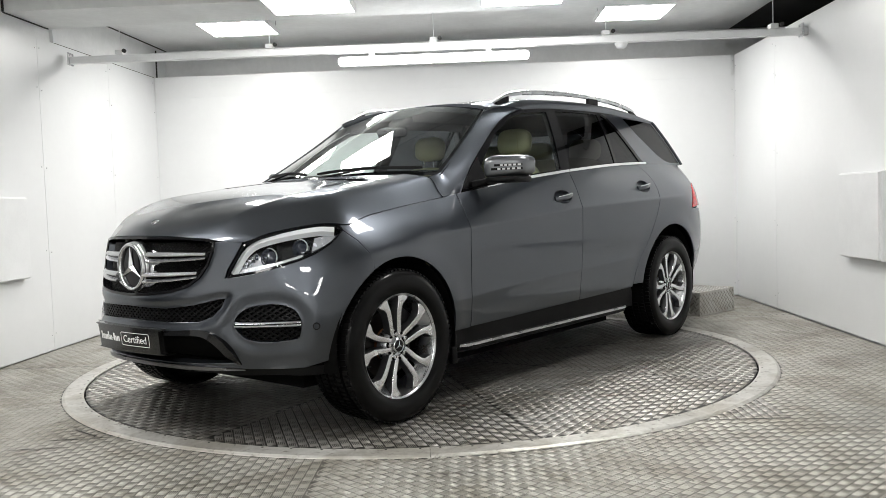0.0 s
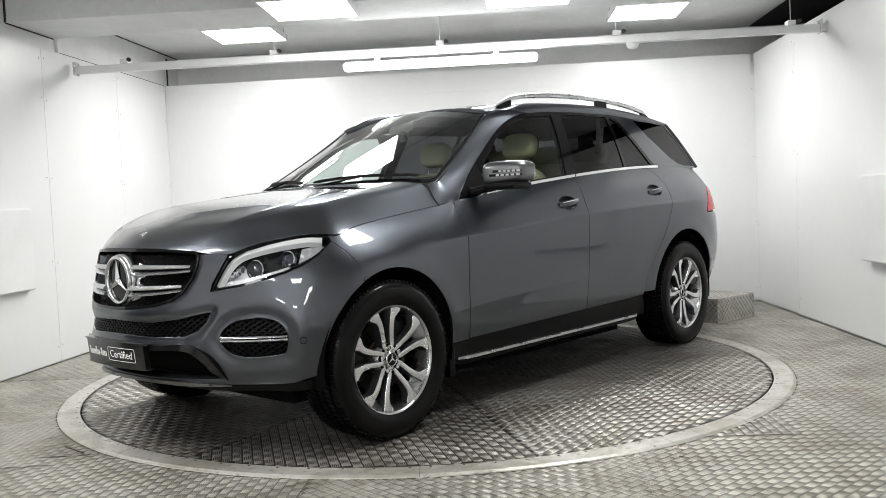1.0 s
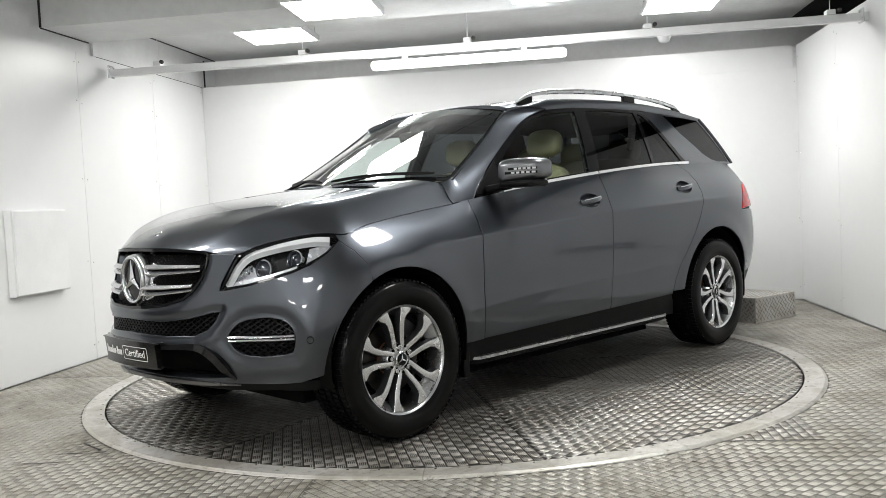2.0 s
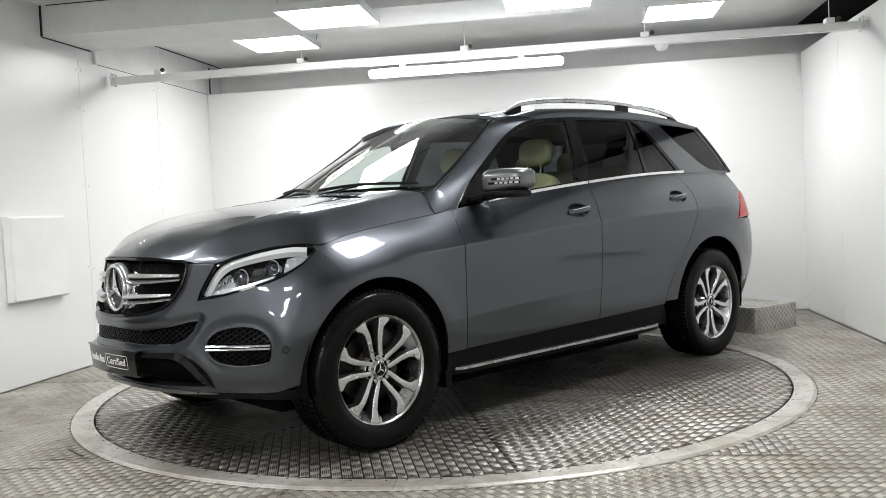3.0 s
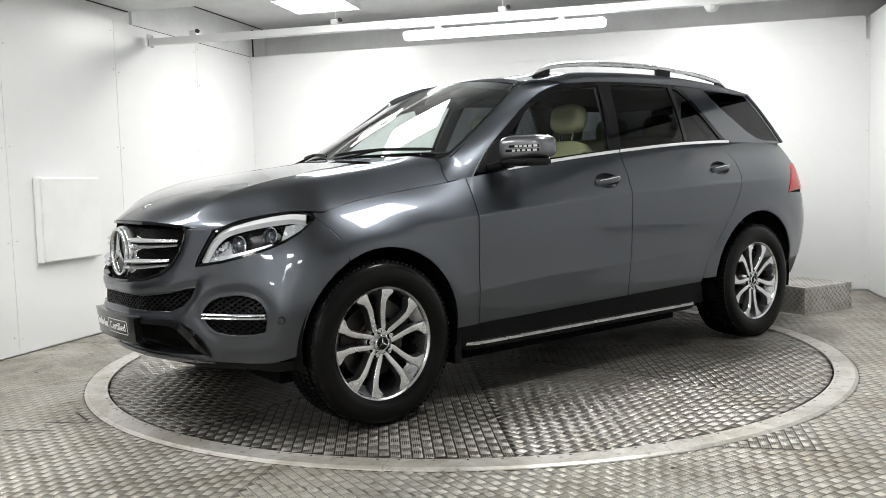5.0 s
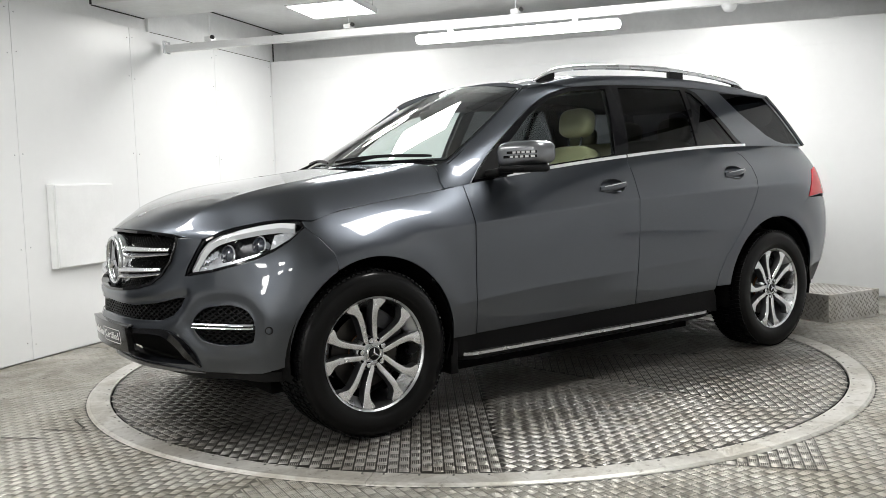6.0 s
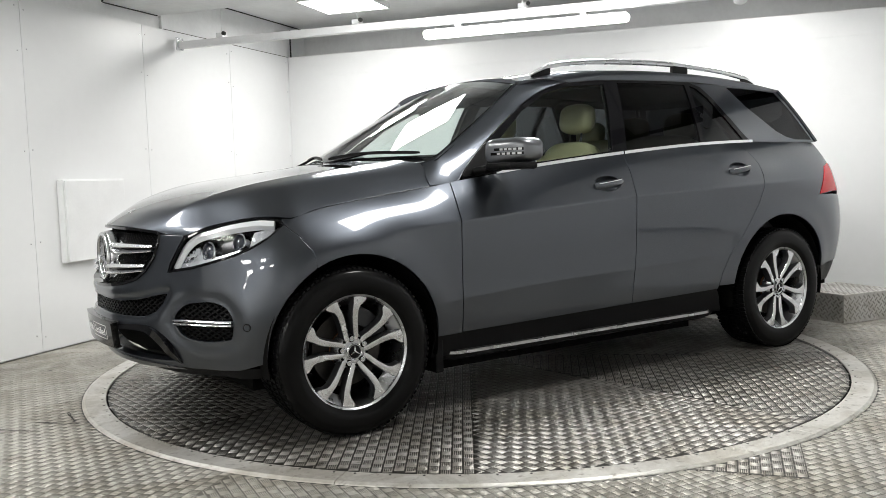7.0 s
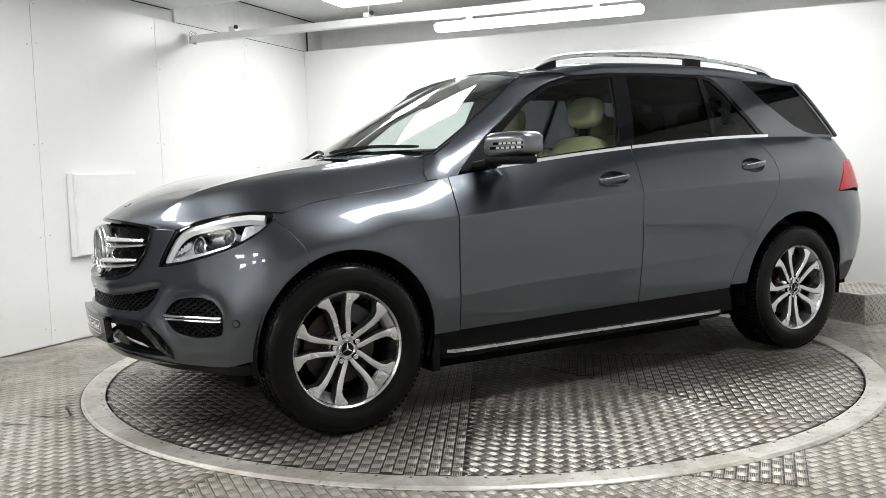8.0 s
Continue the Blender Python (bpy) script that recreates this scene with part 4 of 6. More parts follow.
GRILLE = [(0.0, 0.660), (0.157, 0.666), (0.292, 0.680), (0.37, 0.702), (0.417, 0.738), (0.452, 0.794), (0.466, 0.855), (0.462, 0.893)]
half = [(0.0, 0.338), (0.2, 0.338), (0.4, 0.335), (0.64, 0.326), (0.80, 0.324), (0.92, 0.330)] + arch_a + seam
half += HEAD[:7][::-1] + [(0.531, 0.731)] + [(0.541, 0.771), (0.571, 0.829), (0.600, 0.888)] + GRILLE[::-1]
MESH = [(0.0, 0.545), (0.081, 0.543), (0.27, 0.538), (0.435, 0.540), (0.498, 0.565), (0.532, 0.606), (0.545, 0.648), (0.513, 0.646), (0.405, 0.621), (0.269, 0.607), (0.079, 0.610), (0.0, 0.612)]
FOG = smooth_loop([(0.588, 0.525), (0.602, 0.568), (0.646, 0.604), (0.71, 0.618), (0.79, 0.622), (0.862, 0.602), (0.90, 0.562), (0.908, 0.520), (0.893, 0.464), (0.865, 0.450), (0.80, 0.441), (0.737, 0.439), (0.66, 0.449), (0.615, 0.475)], 3)
INTAKE = [(0.0, 0.349), (0.50, 0.349), (0.575, 0.352), (0.548, 0.416), (0.518, 0.458), (0.465, 0.494), (0.30, 0.500), (0.0, 0.500)]


def loop_gap(loop, q):
    """Least distance of points to a loop."""
    a = np.array(loop, float)
    d = np.roll(a, -1, axis=0) - a
    u = np.clip(np.einsum("ijk,jk->ij", q[:, None, :] - a[None], d) / np.maximum(np.sum(d * d, axis=1), 1e-12), 0, 1)
    return np.sqrt(np.min(np.sum((q[:, None, :] - a[None] - u[..., None] * d[None]) ** 2, axis=2), axis=1))


def bumper_chart(q):
    """The nose, drawn in towards its openings like a funnel, with a raised line round the lower mesh."""
    q = np.asarray(q, float)
    p, n = body(q), chart_normals(body, q)
    half = np.stack([np.abs(q[:, 0]), q[:, 1]], 1)
    f, g, h = loop_gap(FOG, half), loop_gap(mirror_loop(MESH), q), loop_gap(mirror_loop(GRILLE), q)
    d = -0.018 * np.exp(-(f / 0.042) ** 2)
    d += -0.012 * np.exp(-(g / 0.022) ** 2)
    d += -0.006 * np.exp(-(h / 0.014) ** 2)
    return p + n * d[:, None]


bumper = sheet("front_bumper", bumper_chart, mirror_loop(half), PAINT, car, [mirror_loop(MESH), mirror_loop(INTAKE), FOG, [(-a, z) for a, z in FOG]], 0.013, 0.003, 0.03)
# grille: dark well, mesh, double chrome blades, ring with a three-armed emblem
full_grille = mirror_loop(GRILLE + [(0.44, 0.905), (0.3, 0.917), (0.0, 0.921)])
grille = sheet("grille", offset(body, -0.055), full_grille, DARK, car, (), 0.04, 0.0, 0.002, False, "dark grille with two double chrome blades")
lattice("mesh_insert", offset(body, -0.040), inset(full_grille, 0.004), BLACK, grille, 0.022, 0.75, 0.0022)
bm = bmesh.new()
loop3 = body(np.array(resample(full_grille, 0.02))) + [-0.004, 0, 0]
sweep(bm, [tuple(v) for v in loop3], [(-0.006, -0.03), (0.006, -0.03), (0.006, 0.004), (-0.006, 0.004)], True, None, (1, 0, 0.01))
part("surround", bm, GLOSSTRIM, grille, "gloss black surround")
for sgn in (1, -1):
    for z0, z1, a1, tall in ((0.832, 0.836, 0.438, 0.017), (0.738, 0.752, 0.408, 0.017)):
        aa = np.linspace(0.112, a1, 16)
        zz = z0 + (z1 - z0) * (aa / a1) ** 2
        p = offset(body, -0.008)(np.stack([sgn * aa, zz], 1))
        size = [1.15 - 0.45 * (k / 15) ** 2 for k in range(16)]
        for dz, h in ((0.0125, 0.0082), (-0.0125, 0.0072)):
            q = p + np.outer(size, [0, 0, dz])
            part("blade", sweep(bmesh.new(), [tuple(v) for v in q], [(-0.018, -h), (0.011, -h), (0.013, -h * 0.5), (-0.001, h), (-0.018, h)] if sgn > 0 else [(-0.013, -h * 0.5), (-0.011, -h), (0.018, -h), (0.018, h), (0.001, h)], False, size), STARMETAL, grille, "chrome blade")
        q = p + [-0.016, 0, 0]
        part("blade_core", sweep(bmesh.new(), [tuple(v) for v in q], [(-0.008, -0.011), (0.006, -0.011), (0.006, 0.011), (-0.008, 0.011)], False, size), GLOSS, grille, "black slot between the blades")
    # the blades spring from a flared root beside the ring
    root = [(0.085, 0.872), (0.105, 0.872), (0.128, 0.866), (0.165, 0.855), (0.168, 0.814), (0.142, 0.806), (0.131, 0.79), (0.141, 0.773), (0.166, 0.766), (0.160, 0.722), (0.128, 0.706), (0.105, 0.702), (0.085, 0.702)]
    sheet("blade_root", offset(body, -0.034), smooth_loop([(sgn * a, z) for a, z in root], 3, (0, 12)), STARMETAL, grille, (), 0.012, 0.004, 0.03, False, "chrome root of the blades")
STAR = pose(2.268, 0, 0.785, 0, 0, -90)
bm = bmesh.new()
lathe(bm, [(0.120, -0.04), (0.120, -0.018), (0.118, -0.006), (0.112, 0.0), (0.10, 0.0)], 56, STAR)
emblem = part("emblem", bm, STARMETAL, grille, "silver round mount", 60)
bm = bmesh.new()
lathe(bm, [(0.114, 0.0), (0.114, 0.008), (0.108, 0.015), (0.100, 0.015), (0.095, 0.008), (0.095, -0.004)], 56, STAR)
part("ring", bm, STARMETAL, grille, "chrome ring", 60)
part("disc", lathe(bmesh.new(), [(0.0, 0.003), (0.05, 0.003), (0.093, 0.0), (0.10, -0.02)], 48, STAR), GLOSS, grille, "black disc", 60)
bm = bmesh.new()
for k in range(3):
    a = radians(90 + 120 * k)
    c, s2 = math.cos(a), math.sin(a)
    tip = (0.096 * c, 0.010, 0.096 * s2)
    v0 = bm.verts.new((0, 0.020, 0))
    v1 = bm.verts.new((0.012 * c + 0.0155 * s2, 0.006, 0.012 * s2 - 0.0155 * c))
    v2 = bm.verts.new(tip)
    v3 = bm.verts.new((0.012 * c - 0.0155 * s2, 0.006, 0.012 * s2 + 0.0155 * c))
    bm.faces.new((v0, v1, v2))
    bm.faces.new((v0, v2, v3))
bmesh.ops.transform(bm, matrix=STAR, verts=bm.verts)
part("three_arm_star", bm, STARMETAL, grille, "chrome three-armed shape")

# lower openings
lower = sheet("lower_grille", offset(body, -0.05), inset(mirror_loop(MESH), -0.006), DARK, car, (), 0.04, 0, 0.002, False, "black mesh grille in the bumper")
lattice("mesh_insert", offset(body, -0.026), mirror_loop(MESH), BLACK, lower, 0.030, 0.8, 0.0032)
well = sheet("lower_intake", offset(body, -0.07), inset(mirror_loop(INTAKE), -0.01), DARK, car, (), 0.05, 0, 0.002, False, "black lower air intake")
for sgn in (1, -1):
    q = np.array(smooth_loop([(0.27, 0.490), (0.40, 0.492), (0.468, 0.484), (0.520, 0.448), (0.552, 0.405), (0.590, 0.345)], 5, (0, 5))[:26])
    p = offset(body, 0.002)(q * [sgn, 1])
    part("intake_trim", sweep(bmesh.new(), [tuple(v) for v in p], [(-0.02, -0.014), (0.012, -0.016), (0.012, 0.016), (-0.02, 0.014)], False, [min(0.6 + 0.7 * k / 18, 1.2, 0.25 + 0.2 * (25 - k)) for k in range(26)], (1, 0, 0.2)), GLOSSTRIM, well, "gloss black trim", 40)
    fg = FOG if sgn > 0 else [(-a, z) for a, z in FOG]
    fog = sheet("fog_grille", offset(body, -0.06), inset(fg, -0.008), DARK, car, (), 0.04, 0, 0.002, False, "black side air intake with a chrome bar")
    lattice("mesh_insert", offset(body, -0.032), fg, BLACK, fog, 0.040, 0.62, 0.0042)
    aa = np.linspace(0.60, 0.905, 14)
    p = offset(body, -0.014)(np.stack([sgn * aa, 0.527 + 0.01 * (aa - 0.6)], 1))
    for dz in (0.0075, -0.0075):
        part("chrome_bar", sweep(bmesh.new(), [tuple(v + [0, 0, dz]) for v in p], [(-0.012, -0.0052), (0.012, -0.0052), (0.016, 0), (0.012, 0.0052), (-0.012, 0.0052), (-0.016, 0)]), CHROME, fog, "slim chrome bar", 60)
    s3 = offset(body, 0.0005)(np.array([[sgn * 0.972, 0.515]]))[0]
    n3 = Vector(chart_normals(body, np.array([[sgn * 0.972, 0.515]]))[0])
    m = Matrix.Translation(Vector(s3)) @ n3.to_track_quat("Z", "Y").to_matrix().to_4x4()
    part("sensor_ring", lathe(bmesh.new(), [(0.0128, 0.0012), (0.0138, 0.002), (0.016, 0.0018), (0.0168, -0.001)], 20, m @ pose(0, 0, 0, 90)), BLACK, car)
    part("parking_sensor", cyl(bmesh.new(), 0.013, 0.0115, -0.004, 0.0025, m, 20), PAINT, car)
# silver skid lip and black spoiler under the bumper
aa = np.linspace(-0.60, 0.60, 41)
p = body(np.stack([aa, 0.332 - 0.016 * (aa / 0.66) ** 2], 1))
part("skid_lip", sweep(bmesh.new(), [tuple(v) for v in p], [(-0.012, -0.014), (0.016, -0.006), (0.016, 0.010), (-0.012, 0.014)], False, [0.15 + 0.85 * min(1, 3 * (1 - abs(k - 20) / 20)) for k in range(41)]), DARKSATIN, car, "satin silver skid lip", 40)
loop = [(-1.03, 0.325), (-0.92, 0.322), (-0.64, 0.318), (0.64, 0.318), (0.92, 0.322), (1.03, 0.325), (1.04, 0.282), (0.85, 0.278), (0.6, 0.284), (0.2, 0.296), (-0.2, 0.296), (-0.6, 0.284), (-0.85, 0.278), (-1.04, 0.282)]
sheet("front_spoiler", offset(body, -0.02), loop, BLACK, car, (), 0.04, 0.002, 0.05, False, "black lower lip")

# show plate in front of the bumper
plate = new("show_plate")
plate.parent = car
plate["label"] = "black show plate with white lettering"


def plate_chart(q):
    q = np.asarray(q, float)
    return np.stack([2.338 - 0.3 * q[:, 0] ** 2 - 0.10 * (0.51 - q[:, 1]), q[:, 0], q[:, 1]], 1)


rim = smooth_loop([(-0.252, 0.400), (-0.24, 0.396), (0.25, 0.396), (0.262, 0.400), (0.264, 0.505), (0.255, 0.512), (-0.245, 0.512), (-0.254, 0.505)], 3, (0, 3, 4, 7))
sheet("plate_body", plate_chart, rim, PLATEBLACK, plate, (), 0.03, 0.002, 0.03)


def bar_on_plate(y0, y1, z0, z1):
    return sheet("letter_bar", plate_chart, [(y0, z0), (y1, z0), (y1, z1), (y0, z1)], WHITEINK, plate, (), 0.03, 0.0, 0.0004, False, "", 0.0012)


for y0, y1, z0, z1 in ((-0.225, -0.212, 0.440, 0.476), (-0.207, -0.196, 0.440, 0.464), (-0.192, -0.184, 0.440, 0.464), (-0.180, -0.168, 0.440, 0.464), (-0.164, -0.153, 0.440, 0.464), (-0.149, -0.138, 0.440, 0.478), (-0.134, -0.123, 0.440, 0.464), (-0.119, -0.109, 0.440, 0.464),
                       (-0.105, -0.097, 0.449, 0.454), (-0.093, -0.079, 0.440, 0.476), (-0.075, -0.064, 0.440, 0.464), (-0.060, -0.050, 0.440, 0.464), (-0.046, -0.036, 0.440, 0.464)):
    bar_on_plate(y0, y1, z0, z1)
frame_y = (-0.018, 0.202, 0.425, 0.488)
outer = smooth_loop([(frame_y[0], 0.431), (frame_y[0] + 0.006, 0.425), (frame_y[1] - 0.006, 0.425), (frame_y[1], 0.431), (frame_y[1], 0.482), (frame_y[1] - 0.006, 0.488), (frame_y[0] + 0.006, 0.488), (frame_y[0], 0.482)], 4, range(8))
sheet("frame_line", plate_chart, outer, WHITEINK, plate, [inset(outer, 0.0028)], 0.03, 0.0, 0.0004, False, "", 0.0012)
txt = bpy.data.curves.new("lettering", "FONT")
txt.body, txt.size, txt.extrude, txt.align_x = "Certified", 0.052, 0.0004, "CENTER"
txt_ob = bpy.data.objects.new("lettering_source", txt)
scene.collection.objects.link(txt_ob)
bpy.context.view_layer.update()
letters = bpy.data.meshes.new_from_object(txt_ob.evaluated_get(bpy.context.evaluated_depsgraph_get()))
bpy.data.objects.remove(txt_ob)
for v in letters.vertices:
    y, z, up = 0.092 + v.co.x * 0.98, 0.441 + v.co.y * 0.92, v.co.z
    p = plate_chart(np.array([[y, z]]))[0]
    v.co = (p[0] + 0.0012 + up, p[1], p[2])
letters.materials.clear()
finish("lettering", letters, WHITEINK, plate, "white word")

# bonnet with its emblem, cowl and louvres
VENT = [(0.22, 0.915), (0.50, 0.892), (0.72, 0.848), (0.77, 0.872), (0.56, 0.928), (0.24, 0.950)]
bonnet = sheet("bonnet", hood, [(-0.998, 0.003), (0.998, 0.003), (0.998, 0.5), (0.998, 1.0), (-0.998, 1.0), (-0.998, 0.5)], PAINT, car, [VENT, [(-w, s) for w, s in VENT]], 0.024, 0.0015, extra=[(sg * w, s) for sg in (1, -1) for w in (0.885, 0.90, 0.915, 0.925, 0.935, 0.945, 0.955, 0.965, 0.975, 0.985, 0.993) for s in np.arange(0.02, 0.99, 0.022)])
for sgn in (1, -1):
    v = [(sgn * w, s) for w, s in VENT]
    vent = sheet("bonnet_vent", offset(hood, -0.018), inset(v, -0.004), BLACK, bonnet, (), 0.03, 0, 0.001, False, "black louvred vent")
    for k in range(9):
        w = 0.26 + 0.055 * k
        s0 = 0.915 - 0.03 * ((w - 0.22) / 0.5) - 0.035 * max(0, (w - 0.5) / 0.22)
        p = hood(np.array([[sgn * w, s0 - 0.004], [sgn * (w + 0.014), s0 + 0.034]])) - [0, 0, 0.006]
        part("louvre", sweep(bmesh.new(), [tuple(a) for a in p], [(-0.012, -0.006), (0.012, 0.003), (0.012, 0.006), (-0.012, -0.003)]), BLACK, vent)
p = hood(np.array([[0.0, 0.145]]))[0]
n = Vector(chart_normals(hood, np.array([[0.0, 0.145]]))[0])
m = Matrix.Translation(Vector(p)) @ n.to_track_quat("Z", "Y").to_matrix().to_4x4()
part("bonnet_badge", cyl(bmesh.new(), 0.021, 0.018, -0.002, 0.004, m, 28), STARMETAL, bonnet, "small round chrome badge")
sheet("windscreen", windscreen, [(-0.955, 0.02), (0.955, 0.02), (0.955, 0.975), (-0.955, 0.975)], GLASS, car, (), 0.06, 0.0005, 0.005)
sheet("windscreen_frit", windscreen, [(-0.995, -0.03), (0.995, -0.03), (0.995, 1.0), (-0.995, 1.0)], GLOSS, car, [[(-0.955, 0.055), (0.955, 0.055), (0.95, 0.895), (0.35, 0.905), (0.14, 0.80), (-0.14, 0.80), (-0.35, 0.905), (-0.95, 0.895)]], 0.05, 0.0005, 0.002, False, "black edge of the windscreen", -0.003)
cowl = [(-0.97, -0.14), (0.97, -0.14), (0.985, -0.02), (-0.985, -0.02)]
sheet("cowl", offset(windscreen, -0.012), cowl, BLACK, car, (), 0.06, 0.001, 0.03, False, "black plastic cowl below the windscreen")


def wiper(w0, t0, w1, t1, wa, ta):
    bm = bmesh.new()
    k = np.linspace(0, 1, 16)
    p = offset(windscreen, 0.016)(np.stack([w0 + (w1 - w0) * k, t0 + (t1 - t0) * k + 0.03 * np.sin(math.pi * k)], 1))
    sweep(bm, [tuple(v) for v in p], [(-0.006, -0.008), (0.006, -0.008), (0.004, 0.008), (-0.004, 0.008)], False, [0.6] + [1] * 14 + [0.6])
    w = part("wiper", bm, BLACK, car, "black wiper blade and arm")
    q = offset(windscreen, 0.018)(np.stack([wa + ((w0 + w1) / 2 - wa) * k, ta + ((t0 + t1) / 2 + 0.02 - ta) * k], 1))
    part("wiper_arm", sweep(bmesh.new(), [tuple(v) for v in q], disc_section(0.009, 6, 0.6), False, [1.8 - 0.9 * v for v in k]), BLACK, w)


wiper(0.86, 0.045, 0.02, 0.035, -0.05, -0.06)
wiper(-0.10, 0.035, -0.72, 0.045, -0.66, -0.06)

# roof, rails, aerial fin
sheet("roof", roof, [(0.268, 0.0), (0.285, 0.6), (0.30, 1.0), (-0.3, 1), (-1.0, 1), (-1.90, 1), (-1.97, 0.6), (-2.0, 0.0), (-1.97, -0.6), (-1.90, -1), (-1.0, -1), (-0.3, -1), (0.30, -1), (0.285, -0.6)], PAINT, car, (), 0.04, 0.002, 0.02)
# lip over the tailgate, closing the roof at its rear edge
bm = bmesh.new()
rows = []
for k in range(25):
    w = -1 + 2 * k / 24
    p = roof(np.array([[-1.84 - 0.08 * (1 - w * w), w * 0.99]]))[0]
    tip = 0.075 + 0.10 * (1 - w * w)
    rows.append([bm.verts.new((p[0] + dx, p[1] * f, p[2] + dz)) for dx, dz, f in ((0.02, 0.004, 1), (-tip * 0.5, -0.004, 1.005), (-tip, -0.014, 1.01), (-tip - 0.004, -0.020, 1.01), (-tip + 0.01, -0.030, 1.0), (0.0, -0.055, 0.98))])
for a, b in zip(rows, rows[1:]):
    for j in range(6):
        bm.faces.new((a[j], a[(j + 1) % 6], b[(j + 1) % 6], b[j]))
bm.faces.new(rows[0][::-1])
bm.faces.new(rows[-1])
bmesh.ops.recalc_face_normals(bm, faces=bm.faces)
part("roof_spoiler", bm, PAINT, car, "dark grey spoiler lip over the rear window", 40)
RAIL_X = [0.215, 0.16, 0.09, 0.0, -0.13, -0.4, -0.76, -1.1, -1.3, -1.5, -1.62, -1.68]
RAIL_Y = curve(RAIL_X, [0.612, 0.618, 0.622, 0.626, 0.632, 0.642, 0.645, 0.635, 0.622, 0.603, 0.590, 0.582])
RAIL_Z = curve(RAIL_X, [1.624, 1.650, 1.676, 1.694, 1.708, 1.722, 1.727, 1.718, 1.706, 1.686, 1.664, 1.642])
for sign in (1, -1):
    xs = np.concatenate([np.linspace(0.215, 0.0, 10)[:-1], np.linspace(0.0, -1.5, 26)[:-1], np.linspace(-1.5, -1.68, 8)])
    p = np.stack([xs, sign * RAIL_Y(xs), RAIL_Z(xs)], 1)
    size = [min(1.0, 0.35 + 0.12 * min(k, len(xs) - 1 - k)) for k in range(len(xs))]
    rail = part("roof_rail", sweep(bmesh.new(), [tuple(v) for v in p], disc_section(0.0135, 14, 1.15), False, size), SATIN, car, "satin aluminium roof rail", 50)
    for xa, xb in ((0.19, 0.08), (-0.84, -0.97), (-1.53, -1.66)):
        bm = bmesh.new()
        mid = np.linspace(xa, xb, 6)
        rows = []
        for x in mid:
            y, z1 = sign * float(RAIL_Y(x)[0]), float(RAIL_Z(x)[0]) - 0.006
            z0 = float(roof(np.array([[x, float(RAIL_Y(x)[0]) / float(ROOF_W(x)[0])]]))[0, 2]) - 0.012
            rows.append([bm.verts.new((x, y + s * 0.011, z)) for s, z in ((-1, min(z0, z1 - 0.002)), (1, min(z0, z1 - 0.002)), (1, z1), (-1, z1))])
        for a, b in zip(rows, rows[1:]):
            for j in range(4):
                bm.faces.new((a[j], a[(j + 1) % 4], b[(j + 1) % 4], b[j]))
        bm.faces.new(rows[0][::-1])
        bm.faces.new(rows[-1])
        part("rail_foot", bm, BLACK, rail, "black foot under the rail")

